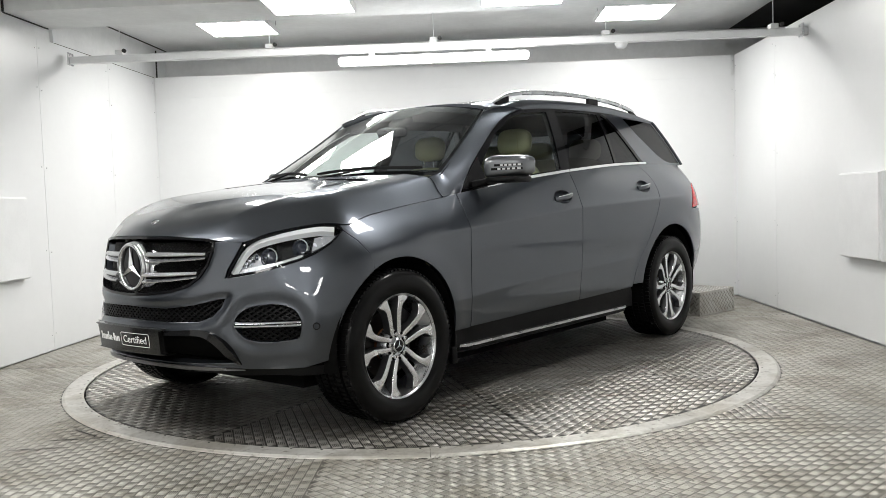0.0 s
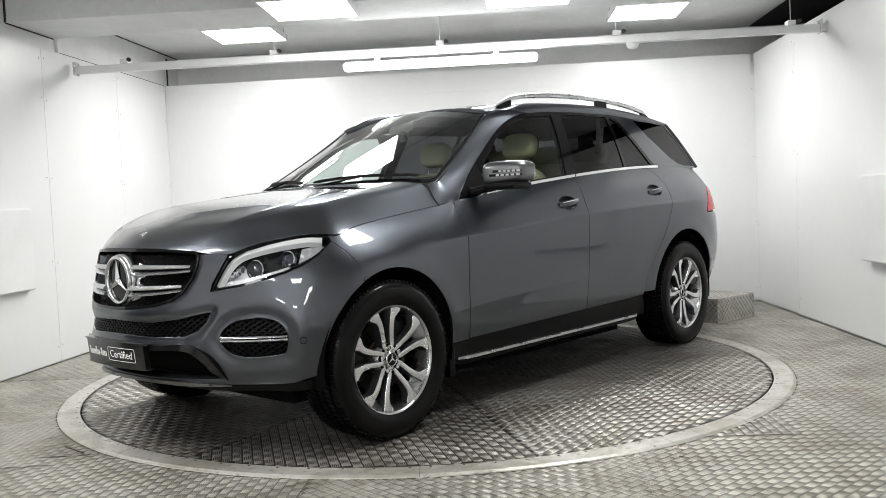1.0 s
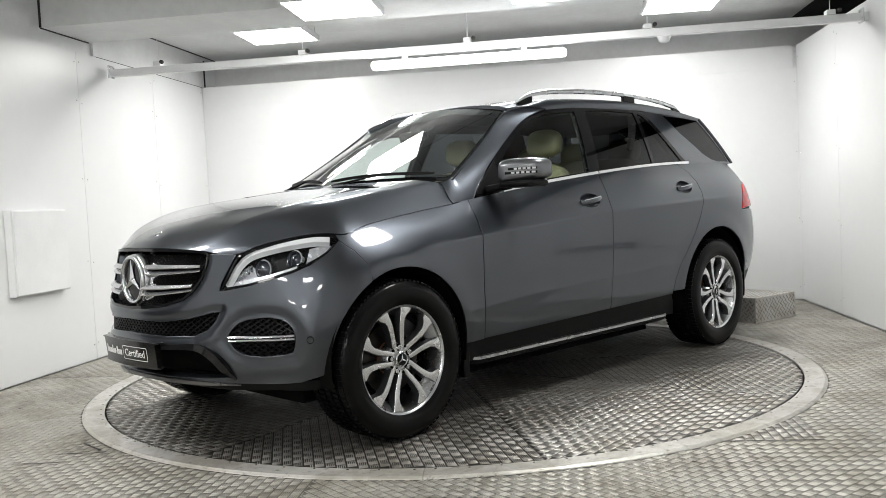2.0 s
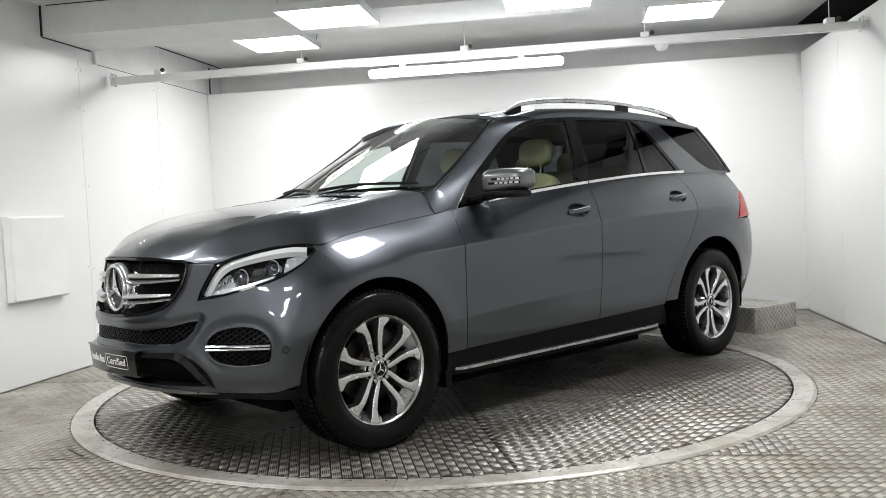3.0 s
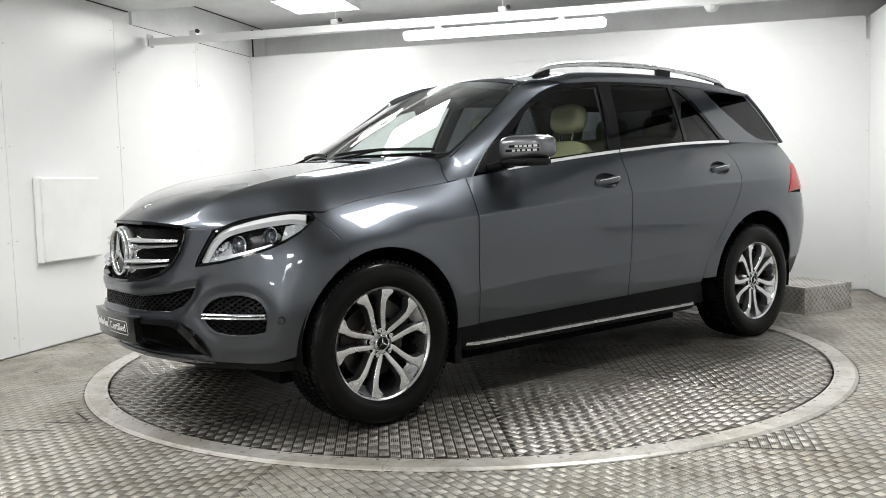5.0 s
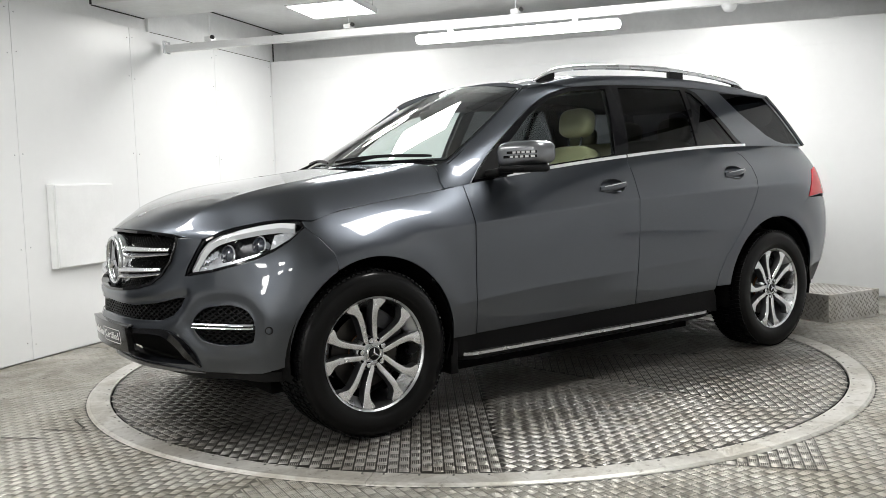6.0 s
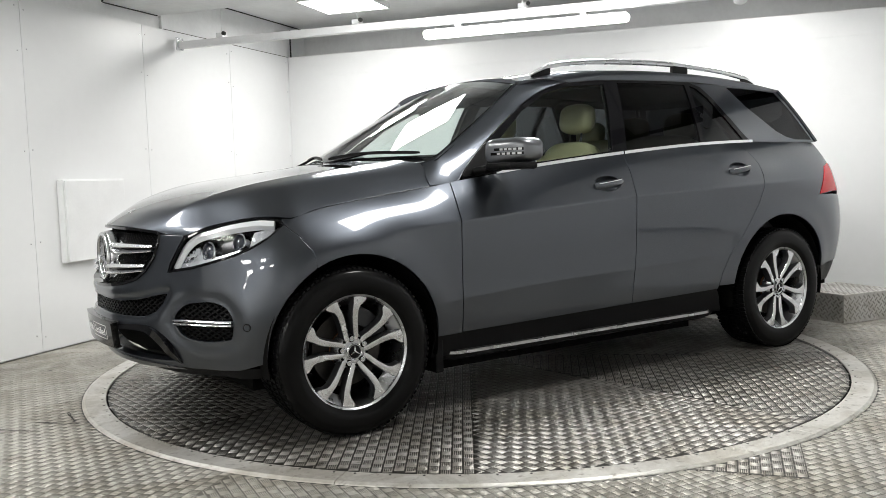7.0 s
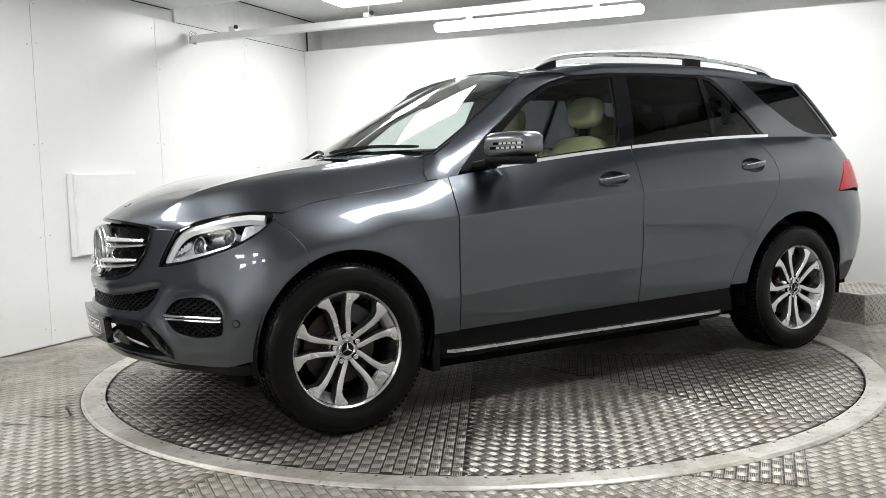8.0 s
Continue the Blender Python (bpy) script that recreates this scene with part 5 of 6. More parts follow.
# head lamps: bucket, light guide, two lens barrels, clear cover
for sgn in (1, -1):
    hl = [(sgn * a, z) for a, z in HEAD]
    lamp = sheet("head_lamp", offset(body, -0.055), inset(hl, -0.004), LAMPDARK, car, (), 0.03, 0, 0.002, False, "clear-lens head lamp with white light guide")
    bm = bmesh.new()
    rim3 = body(np.array(resample(hl, 0.02)))
    back3 = offset(body, -0.055)(np.array(resample(hl, 0.02)))
    a3, b3 = [bm.verts.new(tuple(v)) for v in rim3 + (back3 - rim3) * 0.06], [bm.verts.new(tuple(v)) for v in back3]
    for k in range(len(a3)):
        bm.faces.new((a3[k], a3[(k + 1) % len(a3)], b3[(k + 1) % len(a3)], b3[k]))
    part("lamp_wall", bm, LAMPDARK, lamp)
    guide = np.array(smooth_loop([(0.572, 0.748), (0.592, 0.785), (0.625, 0.838), (0.675, 0.877), (0.76, 0.902), (0.87, 0.922), (0.98, 0.932), (1.065, 0.928)], 5, (0, 7))[:36])
    k = np.linspace(0, 1, 36)
    p = offset(body, -0.018)(guide * [sgn, 1])
    part("light_guide", sweep(bmesh.new(), [tuple(v) for v in p], [(-0.016, -0.012), (0.008, -0.012), (0.013, -0.006), (0.002, 0.012), (-0.016, 0.014)], False, [0.85 + 0.4 * v for v in k], (1, 0, 0.3)), GUIDE, lamp, "white light guide", 50)
    low = np.array(smooth_loop([(0.585, 0.744), (0.68, 0.762), (0.79, 0.788), (0.90, 0.822)], 5, (0, 3))[:16])
    p = offset(body, -0.028)(low * [sgn, 1])
    part("reflector_step", sweep(bmesh.new(), [tuple(v) for v in p], [(-0.02, -0.010), (0.008, -0.008), (0.008, 0.008), (-0.02, 0.010)], False, [1.2 - 0.6 * k / 15 for k in range(16)], (1, 0, 0.3)), LAMPSILVER, lamp, "chrome reflector step", 40)
    for a, z, r in ((0.735, 0.828, 0.040), (0.885, 0.872, 0.036)):
        c3 = Vector(offset(body, -0.045)(np.array([[sgn * a, z]]))[0])
        n3 = (Vector(chart_normals(body, np.array([[sgn * a, z]]))[0]) + Vector((0.9, 0, 0))).normalized()
        m = Matrix.Translation(c3) @ n3.to_track_quat("Y", "Z").to_matrix().to_4x4()
        b = part("lens_barrel", lathe(bmesh.new(), [(r * 1.05, -0.03), (r * 1.12, 0.012), (r * 1.0, 0.016), (r * 0.92, 0.008), (r * 0.92, -0.02)], 28, m), CHROME, lamp, "chrome barrel", 50)
        part("lens", lathe(bmesh.new(), [(0.0, 0.02), (r * 0.45, 0.016), (r * 0.8, 0.004), (r * 0.93, -0.01)], 28, m), LENS, lamp, "dark projector lens", 60)
    for k in range(5):
        a, z = 0.60 + 0.016 * k, 0.775 + 0.012 * k
        p = offset(body, -0.035)(np.array([[sgn * a, z - 0.008], [sgn * (a + 0.003), z + 0.018]]))
        part("reflector_rib", sweep(bmesh.new(), [tuple(v) for v in p], [(-0.005, -0.01), (0.005, -0.01), (0.005, 0.01), (-0.005, 0.01)], False, None, (1, 0, 0.3)), CHROME, lamp)
    sheet("inner_reflector", offset(body, -0.046), [(sgn * x, y) for x, y in ((0.572, 0.745), (0.70, 0.768), (0.705, 0.80), (0.665, 0.85), (0.63, 0.83), (0.60, 0.785))], LAMPSILVER, lamp, (), 0.02, 0.001, 0.01)
    sheet("side_reflector", offset(body, -0.03), [(sgn * x, y) for x, y in ((0.94, 0.85), (1.03, 0.885), (1.085, 0.918), (1.03, 0.925), (0.95, 0.91))], LAMPSILVER, lamp, (), 0.02, 0.001, 0.02)
    edge3 = offset(body, -0.002)(np.array(resample(inset(hl, 0.004), 0.02)))
    part("lamp_bezel", sweep(bmesh.new(), [tuple(v) for v in edge3], [(-0.010, -0.0035), (0.001, -0.0035), (0.001, 0.0035), (-0.010, 0.0035)], True, None, (1, 0, 0.3)), GLOSS, lamp, "black bezel", 40)
    sheet("lamp_cover", body, inset(hl, 0.0025), CLEAR, lamp, (), 0.024, 0.0015, 0.004, False, "clear cover")

# door mirrors
def shell_size(v):
    """Half depth, half height and middle height of the mirror's shell, v from its foot to its tip."""
    k = max(0.0, 1 - abs(2 * v - 1) ** 5) ** (1 / 3)
    return 0.080 * k * (1 - 0.25 * v), 0.066 * k * (1 - 0.20 * v * v), 1.210 + 0.010 * v


def shell_x(y, z):
    v = (y - 0.905) / 0.235
    hx, hz, zc = shell_size(v)
    g = min(0.98, abs(z - zc) / hz)
    return 0.655 - 0.055 * v - 0.02 * v * v + 1.25 * hx * (1 - g ** 4.2) ** (1 / 4.2)


for sign in (1, -1):
    bm = bmesh.new()
    rings = []
    nv, nu = 22, 36
    for i in range(nv + 1):
        v = i / nv
        row = []
        for j in range(nu):
            th = 2 * math.pi * j / nu
            c, s = math.cos(th), math.sin(th)
            f = (abs(c) ** 4.2 + abs(s) ** 4.2) ** (-1 / 4.2)
            hx, hz, zc = shell_size(v)
            x = 0.655 - 0.055 * v - 0.02 * v * v + hx * c * f * (1.25 if c > 0 else 0.75)
            row.append(bm.verts.new((x, sign * (0.905 + 0.235 * v), zc + hz * s * f)))
        rings.append(row)
    for a, b in zip(rings, rings[1:]):
        for j in range(nu):
            bm.faces.new((a[j], a[(j + 1) % nu], b[(j + 1) % nu], b[j]))
    bmesh.ops.remove_doubles(bm, verts=bm.verts, dist=1e-5)
    mirror = part("door_mirror", bm, MIRRORPAINT, car, "grey door mirror, lacquer lightened for its bright reflection", 60)
    bm = box(bmesh.new(), 0.58, 0.745, 0.93, 1.13, 1.128, 1.162, 0.014)
    bmesh.ops.scale(bm, vec=(1, sign, 1), verts=bm.verts)
    part("mirror_base", bm, BLACK, mirror, "black lower shell", 40)
    bm = bmesh.new()
    sweep(bm, [(0.73, sign * 0.835, 1.125), (0.70, sign * 0.875, 1.132), (0.67, sign * 0.95, 1.145)], disc_section(0.032, 10, 0.7))
    part("mirror_arm", bm, BLACK, mirror, "", 50)
    bm = box(bmesh.new(), -0.004, 0.004, -0.09, 0.09, -0.058, 0.058, 0.003)
    part("mirror_glass", bm, CHROME, mirror).matrix_basis = pose(0.569, sign * 1.02, 1.216, 0, 4, sign * -8)
    for z, y0, y1 in ((1.222, 0.985, 1.118), (1.202, 0.968, 1.118)):
        ys = np.linspace(y0, y1, 20)
        p = [(shell_x(y, z), sign * y, z) for y in ys]
        slot = part("light_slot", sweep(bmesh.new(), p, [(-0.004, -0.0062), (0.002, -0.0062), (0.002, 0.0062), (-0.004, 0.0062)]), GLOSS, mirror, "black slot in the shell")
        for i in range(5, 19, 3):
            q = [(shell_x(y, z), sign * y, z) for y in np.linspace(ys[i - 1] + 0.002, min(ys[i] + 0.009, y1), 4)]
            part("indicator_light", sweep(bmesh.new(), q, [(-0.005, -0.0048), (0.004, -0.0048), (0.004, 0.0048), (-0.005, 0.0048)]), INDICATOR, mirror)
    if sign < 0:
        mirror.matrix_basis = pose(0.67, -0.90, 0) @ pose(0, 0, 0, 0, 0, -62) @ pose(-0.67, 0.90, 0)
    # corner cover at the mirror's foot
    cover = [(0.80, 1.104), (0.77, 1.14), (0.66, 1.235), (0.60, 1.282), (0.585, 1.13)]
    sheet("mirror_corner", upper_chart(sign, 0.004), cover, BLACK, car, (), 0.03, 0.001, 0.01, sign > 0, "black corner cover")

# running boards
for sign in (1, -1):
    xs = np.concatenate([np.linspace(0.97, 0.90, 5), np.linspace(0.85, -0.8, 30), np.linspace(-0.84, -0.93, 6)])
    bend = np.concatenate([np.linspace(-0.05, -0.004, 5), np.zeros(30), np.linspace(-0.006, -0.055, 6)])
    ys = 0.866 + bend
    p = np.stack([xs, sign * ys, np.full_like(xs, 0.268)], 1)
    board = part("running_board", sweep(bmesh.new(), [tuple(v) for v in p], [(-0.075, -0.02), (0.0, -0.028), (0.034, -0.014), (0.036, 0.012), (0.026, 0.018), (-0.075, 0.018)] if sign > 0 else [(-0.036, 0.012), (-0.034, -0.014), (0.0, -0.028), (0.075, -0.02), (0.075, 0.018), (-0.026, 0.018)]), BLACK, car, "black running board with aluminium edge", 40)
    q = np.stack([xs[2:-1], sign * (ys[2:-1] + 0.038), np.full(len(xs) - 3, 0.280)], 1)
    part("edge_strip", sweep(bmesh.new(), [tuple(v) for v in q], [(-0.005, -0.007), (0.005, -0.007), (0.005, 0.007), (-0.005, 0.007)]), SATIN, board, "bright aluminium edge")
    q = np.stack([xs[4:-5], sign * (ys[4:-5] - 0.012), np.full(len(xs) - 9, 0.288)], 1)
    part("tread_strip", sweep(bmesh.new(), [tuple(v) for v in q], [(-0.036, -0.003), (0.036, -0.003), (0.036, 0.002), (-0.036, 0.002)]), DARKTRIM, board, "dark ribbed tread")
    stud = bmesh.new()
    cyl(stud, 0.014, 0.012, 0, 0.004, None, 6)
    stud_mesh = bpy.data.meshes.new("stud")
    stud.to_mesh(stud_mesh)
    stud.free()
    stud_mesh.materials.append(BLACK)
    for k in range(46):
        for r in range(2):
            s = new("stud", stud_mesh)
            s.parent = board
            s.matrix_basis = pose(0.84 - 0.0355 * k - 0.017 * r, sign * (0.872 - 0.034 * r), 0.2895)

# wheel wells, underside
bm = bmesh.new()
box(bm, -2.1, 1.82, -0.66, 0.66, 0.20, 0.34)
box(bm, 1.82, 2.06, -0.40, 0.40, 0.285, 0.34)
box(bm, -0.86, 0.97, -0.74, 0.74, 0.175, 0.30)
box(bm, -0.93, 1.0, -0.84, 0.84, 0.25, 0.40)
box(bm, -2.28, -1.93, -0.70, 0.70, 0.3, 0.45)
part("underbody", bm, DARK, car)
for sign in (1, -1):
    for cx, r in ((FRONT_AXLE - 0.02, 0.412), (REAR_AXLE - 0.005, 0.434)):
        bm = bmesh.new()
        rows = []
        for k in range(33):
            a = radians(-12 + 204 * k / 32)
            rows.append([bm.verts.new((cx + r * math.cos(a), sign * y, 0.38 + r * math.sin(a))) for y in (0.55, 0.70, 0.925)])
        for a, b in zip(rows, rows[1:]):
            for j in range(2):
                bm.faces.new((a[j], a[j + 1], b[j + 1], b[j]))
        bm.faces.new([r_[0] for r_ in rows])
        part("wheel_well", bm, DARK, car)
    bm = box(bmesh.new(), 0.985, 1.03, 0.70, 0.905, 0.20, 0.40, 0.008)
    bmesh.ops.scale(bm, vec=(1, sign, 1), verts=bm.verts)
    part("mud_flap", bm, BLACK, car, "black flap behind the wheel")


# ---- wheels: built once at the origin with the outer face to +y, then copied ----
SPOKE_IN = curve([0.05, 0.08, 0.13, 0.18, 0.215, 0.243], [0.010, 0.013, 0.0165, 0.0245, 0.035, 0.040])
SPOKE_OUT = curve([0.05, 0.08, 0.13, 0.17, 0.195, 0.212, 0.226, 0.243], [0.030, 0.0365, 0.0415, 0.050, 0.060, 0.078, 0.094, 0.100])
FACE_Y = curve([0.0, 0.05, 0.10, 0.18, 0.243], [0.088, 0.088, 0.092, 0.101, 0.104])


def polar(r, off, slot, side):
    """Place of a point at radius r that lies off to a side of a slot's middle line."""
    b = math.asin(min(0.9, off / r))
    a = slot + side * b
    return r * math.cos(a), r * math.sin(a)


def build_wheel(name):
    hub = bmesh.new()
    lathe(hub, [(0.0, 0.075), (0.03, 0.08), (0.055, 0.086), (0.066, 0.082), (0.074, 0.068), (0.085, 0.03)], 40)
    wheel = part(name, hub, SATIN, None, "twin-spoke alloy wheel", 50)
    # tyre with grooved tread
    prof = [(0.236, -0.105), (0.252, -0.118), (0.285, -0.128), (0.32, -0.129), (0.345, -0.121), (0.3565, -0.111), (0.3605, -0.098)]
    for y in (-0.072, -0.024, 0.024, 0.072):
        prof += [(0.3605, y - 0.006), (0.356, y - 0.005), (0.356, y + 0.005), (0.3605, y + 0.006)]
    prof += [(0.3605, 0.098), (0.357, 0.110), (0.345, 0.121), (0.335, 0.1245), (0.333, 0.126), (0.32, 0.1285), (0.30, 0.129), (0.285, 0.1275), (0.268, 0.1235), (0.266, 0.1215), (0.2525, 0.1175), (0.246, 0.110), (0.238, 0.104)]
    tyre = part("tyre", lathe(bmesh.new(), prof, 112), RUBBER, wheel, "black tyre with grooved tread", 38)
    bm = bmesh.new()
    for k in range(88):
        a = 2 * math.pi * k / 88
        for y0, y1, tilt in ((0.079, 0.1125, 0.3), (0.031, 0.066, -0.35), (-0.017, 0.017, 0.35), (-0.066, -0.031, -0.35), (-0.1125, -0.079, 0.3)):
            box(bm, 0.357, 0.3668 if abs(y0) < 0.1 and y1 < 0.11 else 0.3645, -0.0085, 0.0085, y0, y1, 0, Matrix.Rotation(-a, 4, "Y") @ pose(0, 0, 0, -90) @ pose(0, 0, 0, 12 * tilt))
    part("tread_block", bm, RUBBER, tyre)["kind"] = "stuff"
    # rim barrel
    part("rim", lathe(bmesh.new(), [(0.246, 0.101), (0.2505, 0.106), (0.2525, 0.112), (0.2495, 0.1145), (0.2445, 0.1115), (0.2395, 0.105), (0.236, 0.09), (0.230, 0.06), (0.222, 0.02), (0.218, -0.06), (0.23, -0.09), (0.246, -0.112)], 96), SATIN, wheel, "silver rim", 40)
    # ten spokes in five pairs
    for k in range(5):
        slot = radians(81 + 72 * k)
        for side in (1, -1):
            rr = [0.05, 0.065, 0.08, 0.105, 0.13, 0.155, 0.18, 0.20, 0.213, 0.226, 0.236, 0.2425]
            bm = bmesh.new()
            rows = []
            for r in rr:
                i, o = float(SPOKE_IN(r)[0]), float(SPOKE_OUT(r)[0])
                y = float(FACE_Y(r)[0])
                row = []
                for off, dy in ((i - 0.004, -0.042), (i, -0.0025), (i + 0.002, 0), ((i + o) / 2, 0.0012), (o - 0.002, 0), (o, -0.0025), (o + 0.004, -0.042)):
                    px, pz = polar(r, max(0.002, off), slot, side)
                    row.append(bm.verts.new((px, y + dy, pz)))
                rows.append(row)
            for a, b in zip(rows, rows[1:]):
                for j in range(6):
                    f = bm.faces.new((a[j], a[j + 1], b[j + 1], b[j]) if side < 0 else (a[j], b[j], b[j + 1], a[j + 1]))
                    f.material_index = 0 if 1 <= j <= 4 else 1
            bm.faces.new(rows[-1])
            sp = part("spoke", bm, MACHINED, wheel, "machined silver spoke with grey flanks", 35)
            sp.data.materials.append(SPOKEGREY)
        # tray between the pair at the rim
        bm = bmesh.new()
        tray = []
        for r, dy in ((0.198, -0.05), (0.214, -0.03), (0.232, -0.012), (0.243, -0.004)):
            o = float(SPOKE_IN(r)[0])
            tray.append([bm.verts.new((*[polar(r, s * o, slot, 1)[0]], float(FACE_Y(r)[0]) + dy, polar(r, s * o, slot, 1)[1])) for s in (-1, -0.4, 0.4, 1)])
        for a, b in zip(tray, tray[1:]):
            for j in range(3):
                bm.faces.new((a[j], a[j + 1], b[j + 1], b[j]))
        part("spoke_bridge", bm, SATIN, wheel, "", 60)
        px, pz = 0.056 * math.cos(slot), 0.056 * math.sin(slot)
        bolt = bmesh.new()
        lathe(bolt, [(0.0, 0.092), (0.006, 0.092), (0.0065, 0.088), (0.009, 0.0875), (0.0095, 0.094), (0.0115, 0.0935), (0.0125, 0.07)], 14, pose(px, 0, pz))
        part("wheel_bolt", bolt, CHROME, wheel, "chrome bolt", 40)
        # black discs on the hub give the shade of bolt and pin holes
        part("bolt_hole_shade", lathe(bmesh.new(), [(0.0, 0.0872), (0.0155, 0.0876), (0.016, 0.08)], 16, pose(px, 0, pz)), DARK, wheel)
        a = slot + radians(36)
        part("pin_hole_shade", lathe(bmesh.new(), [(0.0, 0.0938), (0.0045, 0.0936), (0.005, 0.08)], 10, pose(0.062 * math.cos(a), 0, 0.062 * math.sin(a))), DARK, wheel)
    cap = part("centre_cap", lathe(bmesh.new(), [(0.0, 0.097), (0.026, 0.0965), (0.0305, 0.094), (0.034, 0.0965), (0.0365, 0.094), (0.0375, 0.08)], 36), CHROME, wheel, "chrome centre cap", 40)
    part("cap_disc", lathe(bmesh.new(), [(0.0, 0.0985), (0.024, 0.0982), (0.0285, 0.0965)], 30), GLOSS, wheel, "black disc", 40)
    bm = bmesh.new()
    for k in range(3):
        a = radians(90 + 120 * k)
        c, s = math.cos(a), math.sin(a)
        v = [bm.verts.new(q) for q in ((0, 0.102, 0), (0.005 * c + 0.0045 * s, 0.0992, 0.005 * s - 0.0045 * c), (0.027 * c, 0.099, 0.027 * s), (0.005 * c - 0.0045 * s, 0.0992, 0.005 * s + 0.0045 * c))]
        bm.faces.new((v[0], v[1], v[2]))
        bm.faces.new((v[0], v[2], v[3]))
    part("cap_star", bm, CHROME, wheel)
    # brake behind the spokes
    disc = part("brake_disc", lathe(bmesh.new(), [(0.075, 0.012), (0.10, 0.014), (0.165, 0.014), (0.167, -0.012), (0.10, -0.012)], 48), BRAKE, wheel, "worn steel brake disc", 40)
    part("disc_hat", lathe(bmesh.new(), [(0.0, 0.05), (0.075, 0.05), (0.082, 0.012)], 36), RUST, wheel, "rust-brown disc hub", 40)
    bm = bmesh.new()
    rows = []
    for k in range(10):
        a = radians(98 + 62 * k / 9)
        rows.append([bm.verts.new((r * math.cos(a), y, r * math.sin(a))) for r, y in ((0.118, 0.048), (0.19, 0.044), (0.198, 0.0), (0.118, 0.0))])
    for a, b in zip(rows, rows[1:]):
        for j in range(4):
            bm.faces.new((a[j], a[(j + 1) % 4], b[(j + 1) % 4], b[j]))
    bm.faces.new(rows[0][::-1])
    bm.faces.new(rows[-1])
    part("brake_caliper", bm, SPOKEGREY, wheel, "grey brake caliper", 30)
    part("valve", cyl(bmesh.new(), 0.004, 0.004, 0.0, 0.03, pose(0.222 * math.cos(-0.3), 0.085, 0.222 * math.sin(-0.3), -90), 8), BLACK, wheel)
    part("back_plate", lathe(bmesh.new(), [(0.0, -0.03), (0.21, -0.05), (0.22, -0.06)], 32), DARK, wheel)
    return wheel


first = build_wheel("wheel")
first.parent = car
TRACK = 0.838
first.matrix_basis = pose(FRONT_AXLE, TRACK, 0.3665)
for x, y, rz, turn in ((REAR_AXLE, TRACK, 0, 20), (FRONT_AXLE, -TRACK, 180, 40), (REAR_AXLE, -TRACK, 180, 10)):
    copy_thing(first, pose(x, y, 0.3665, 0, 0, rz) @ pose(0, 0, 0, 0, turn))


# ---- cabin ----
def cushion(bm, size, m, pinch=3.0, n=14):
    """A soft block: a rounded box, fuller in the middle."""
    hx, hy, hz = (v / 2 for v in size)
    rows = []
    for i in range(n + 1):
        v = -math.pi / 2 + math.pi * i / n
        row = []
        for j in range(2 * n):
            u = 2 * math.pi * j / (2 * n)
            def sp(c, e):
                return math.copysign(abs(c) ** e, c)
            e = 2 / pinch
            row.append(bm.verts.new((hx * sp(math.cos(v), e) * sp(math.cos(u), e), hy * sp(math.cos(v), e) * sp(math.sin(u), e), hz * sp(math.sin(v), e))))
        rows.append(row)
    for a, b in zip(rows, rows[1:]):
        for j in range(2 * n):
            f = (a[j], a[(j + 1) % (2 * n)], b[(j + 1) % (2 * n)], b[j])
            if len({tuple(round(c, 7) for c in v.co) for v in f}) > 2:
                bm.faces.new(f)
    bmesh.ops.transform(bm, matrix=m, verts=[v for r in rows for v in r])
    bmesh.ops.remove_doubles(bm, verts=bm.verts, dist=1e-6)
    return bm


def seat(x, y, wide=0.5):
    s = part("seat", cushion(bmesh.new(), (0.56, wide, 0.2), pose(x + 0.2, y, 0.70, 0, -6), 4.0), LEATHER, car, "cream leather seat", 60)
    part("backrest", cushion(bmesh.new(), (0.17, wide * 0.92, 0.62), pose(x - 0.10, y, 0.98, 0, -15), 4.0), LEATHER, s, "", 60)
    for side in (1, -1):
        part("bolster", cushion(bmesh.new(), (0.16, 0.10, 0.5), pose(x - 0.04, y + side * wide * 0.43, 0.98, 0, -15), 3.0), LEATHER, s, "", 60)
        part("headrest_post", cyl(bmesh.new(), 0.007, 0.007, -0.08, 0.08, pose(x - 0.195, y + side * 0.05, 1.36, 0, -10), 10), CHROME, s, "chrome post")
    part("headrest", cushion(bmesh.new(), (0.125, 0.25, 0.175), pose(x - 0.205, y, 1.42, 0, -8), 3.0), LEATHER, s, "padded cream headrest", 60)
    return s


seat(-0.13, 0.375)
seat(-0.13, -0.375)
bench = part("rear_bench", cushion(bmesh.new(), (0.52, 1.28, 0.2), pose(-0.72, 0, 0.73, 0, -5), 5.0), LEATHER, car, "cream leather rear bench", 60)
part("backrest", cushion(bmesh.new(), (0.18, 1.28, 0.62), pose(-1.06, 0, 1.02, 0, -16), 6.0), LEATHER, bench, "", 60)
for y in (0.42, 0.0, -0.42):
    part("headrest", cushion(bmesh.new(), (0.12, 0.25, 0.17), pose(-1.17, y, 1.38, 0, -8), 3.0), LEATHER, bench, "", 60)
bm = bmesh.new()
sweep(bm, [(0.80, -0.74 + 1.48 * k / 12, 0.98) for k in range(13)], [(-0.24, -0.25), (0.26, -0.2), (0.27, 0.10), (0.16, 0.155), (0.0, 0.145), (-0.16, 0.09), (-0.24, -0.02)])
dash = part("dashboard", bm, DARKTRIM, car, "black dashboard", 40)
part("instrument_hood", cushion(bmesh.new(), (0.20, 0.36, 0.10), pose(0.72, -0.37, 1.12), 3.0), DARKTRIM, dash, "", 60)
part("screen", box(bmesh.new(), 0.63, 0.645, -0.11, 0.11, 1.06, 1.18, 0.004), GLOSS, dash, "black display")
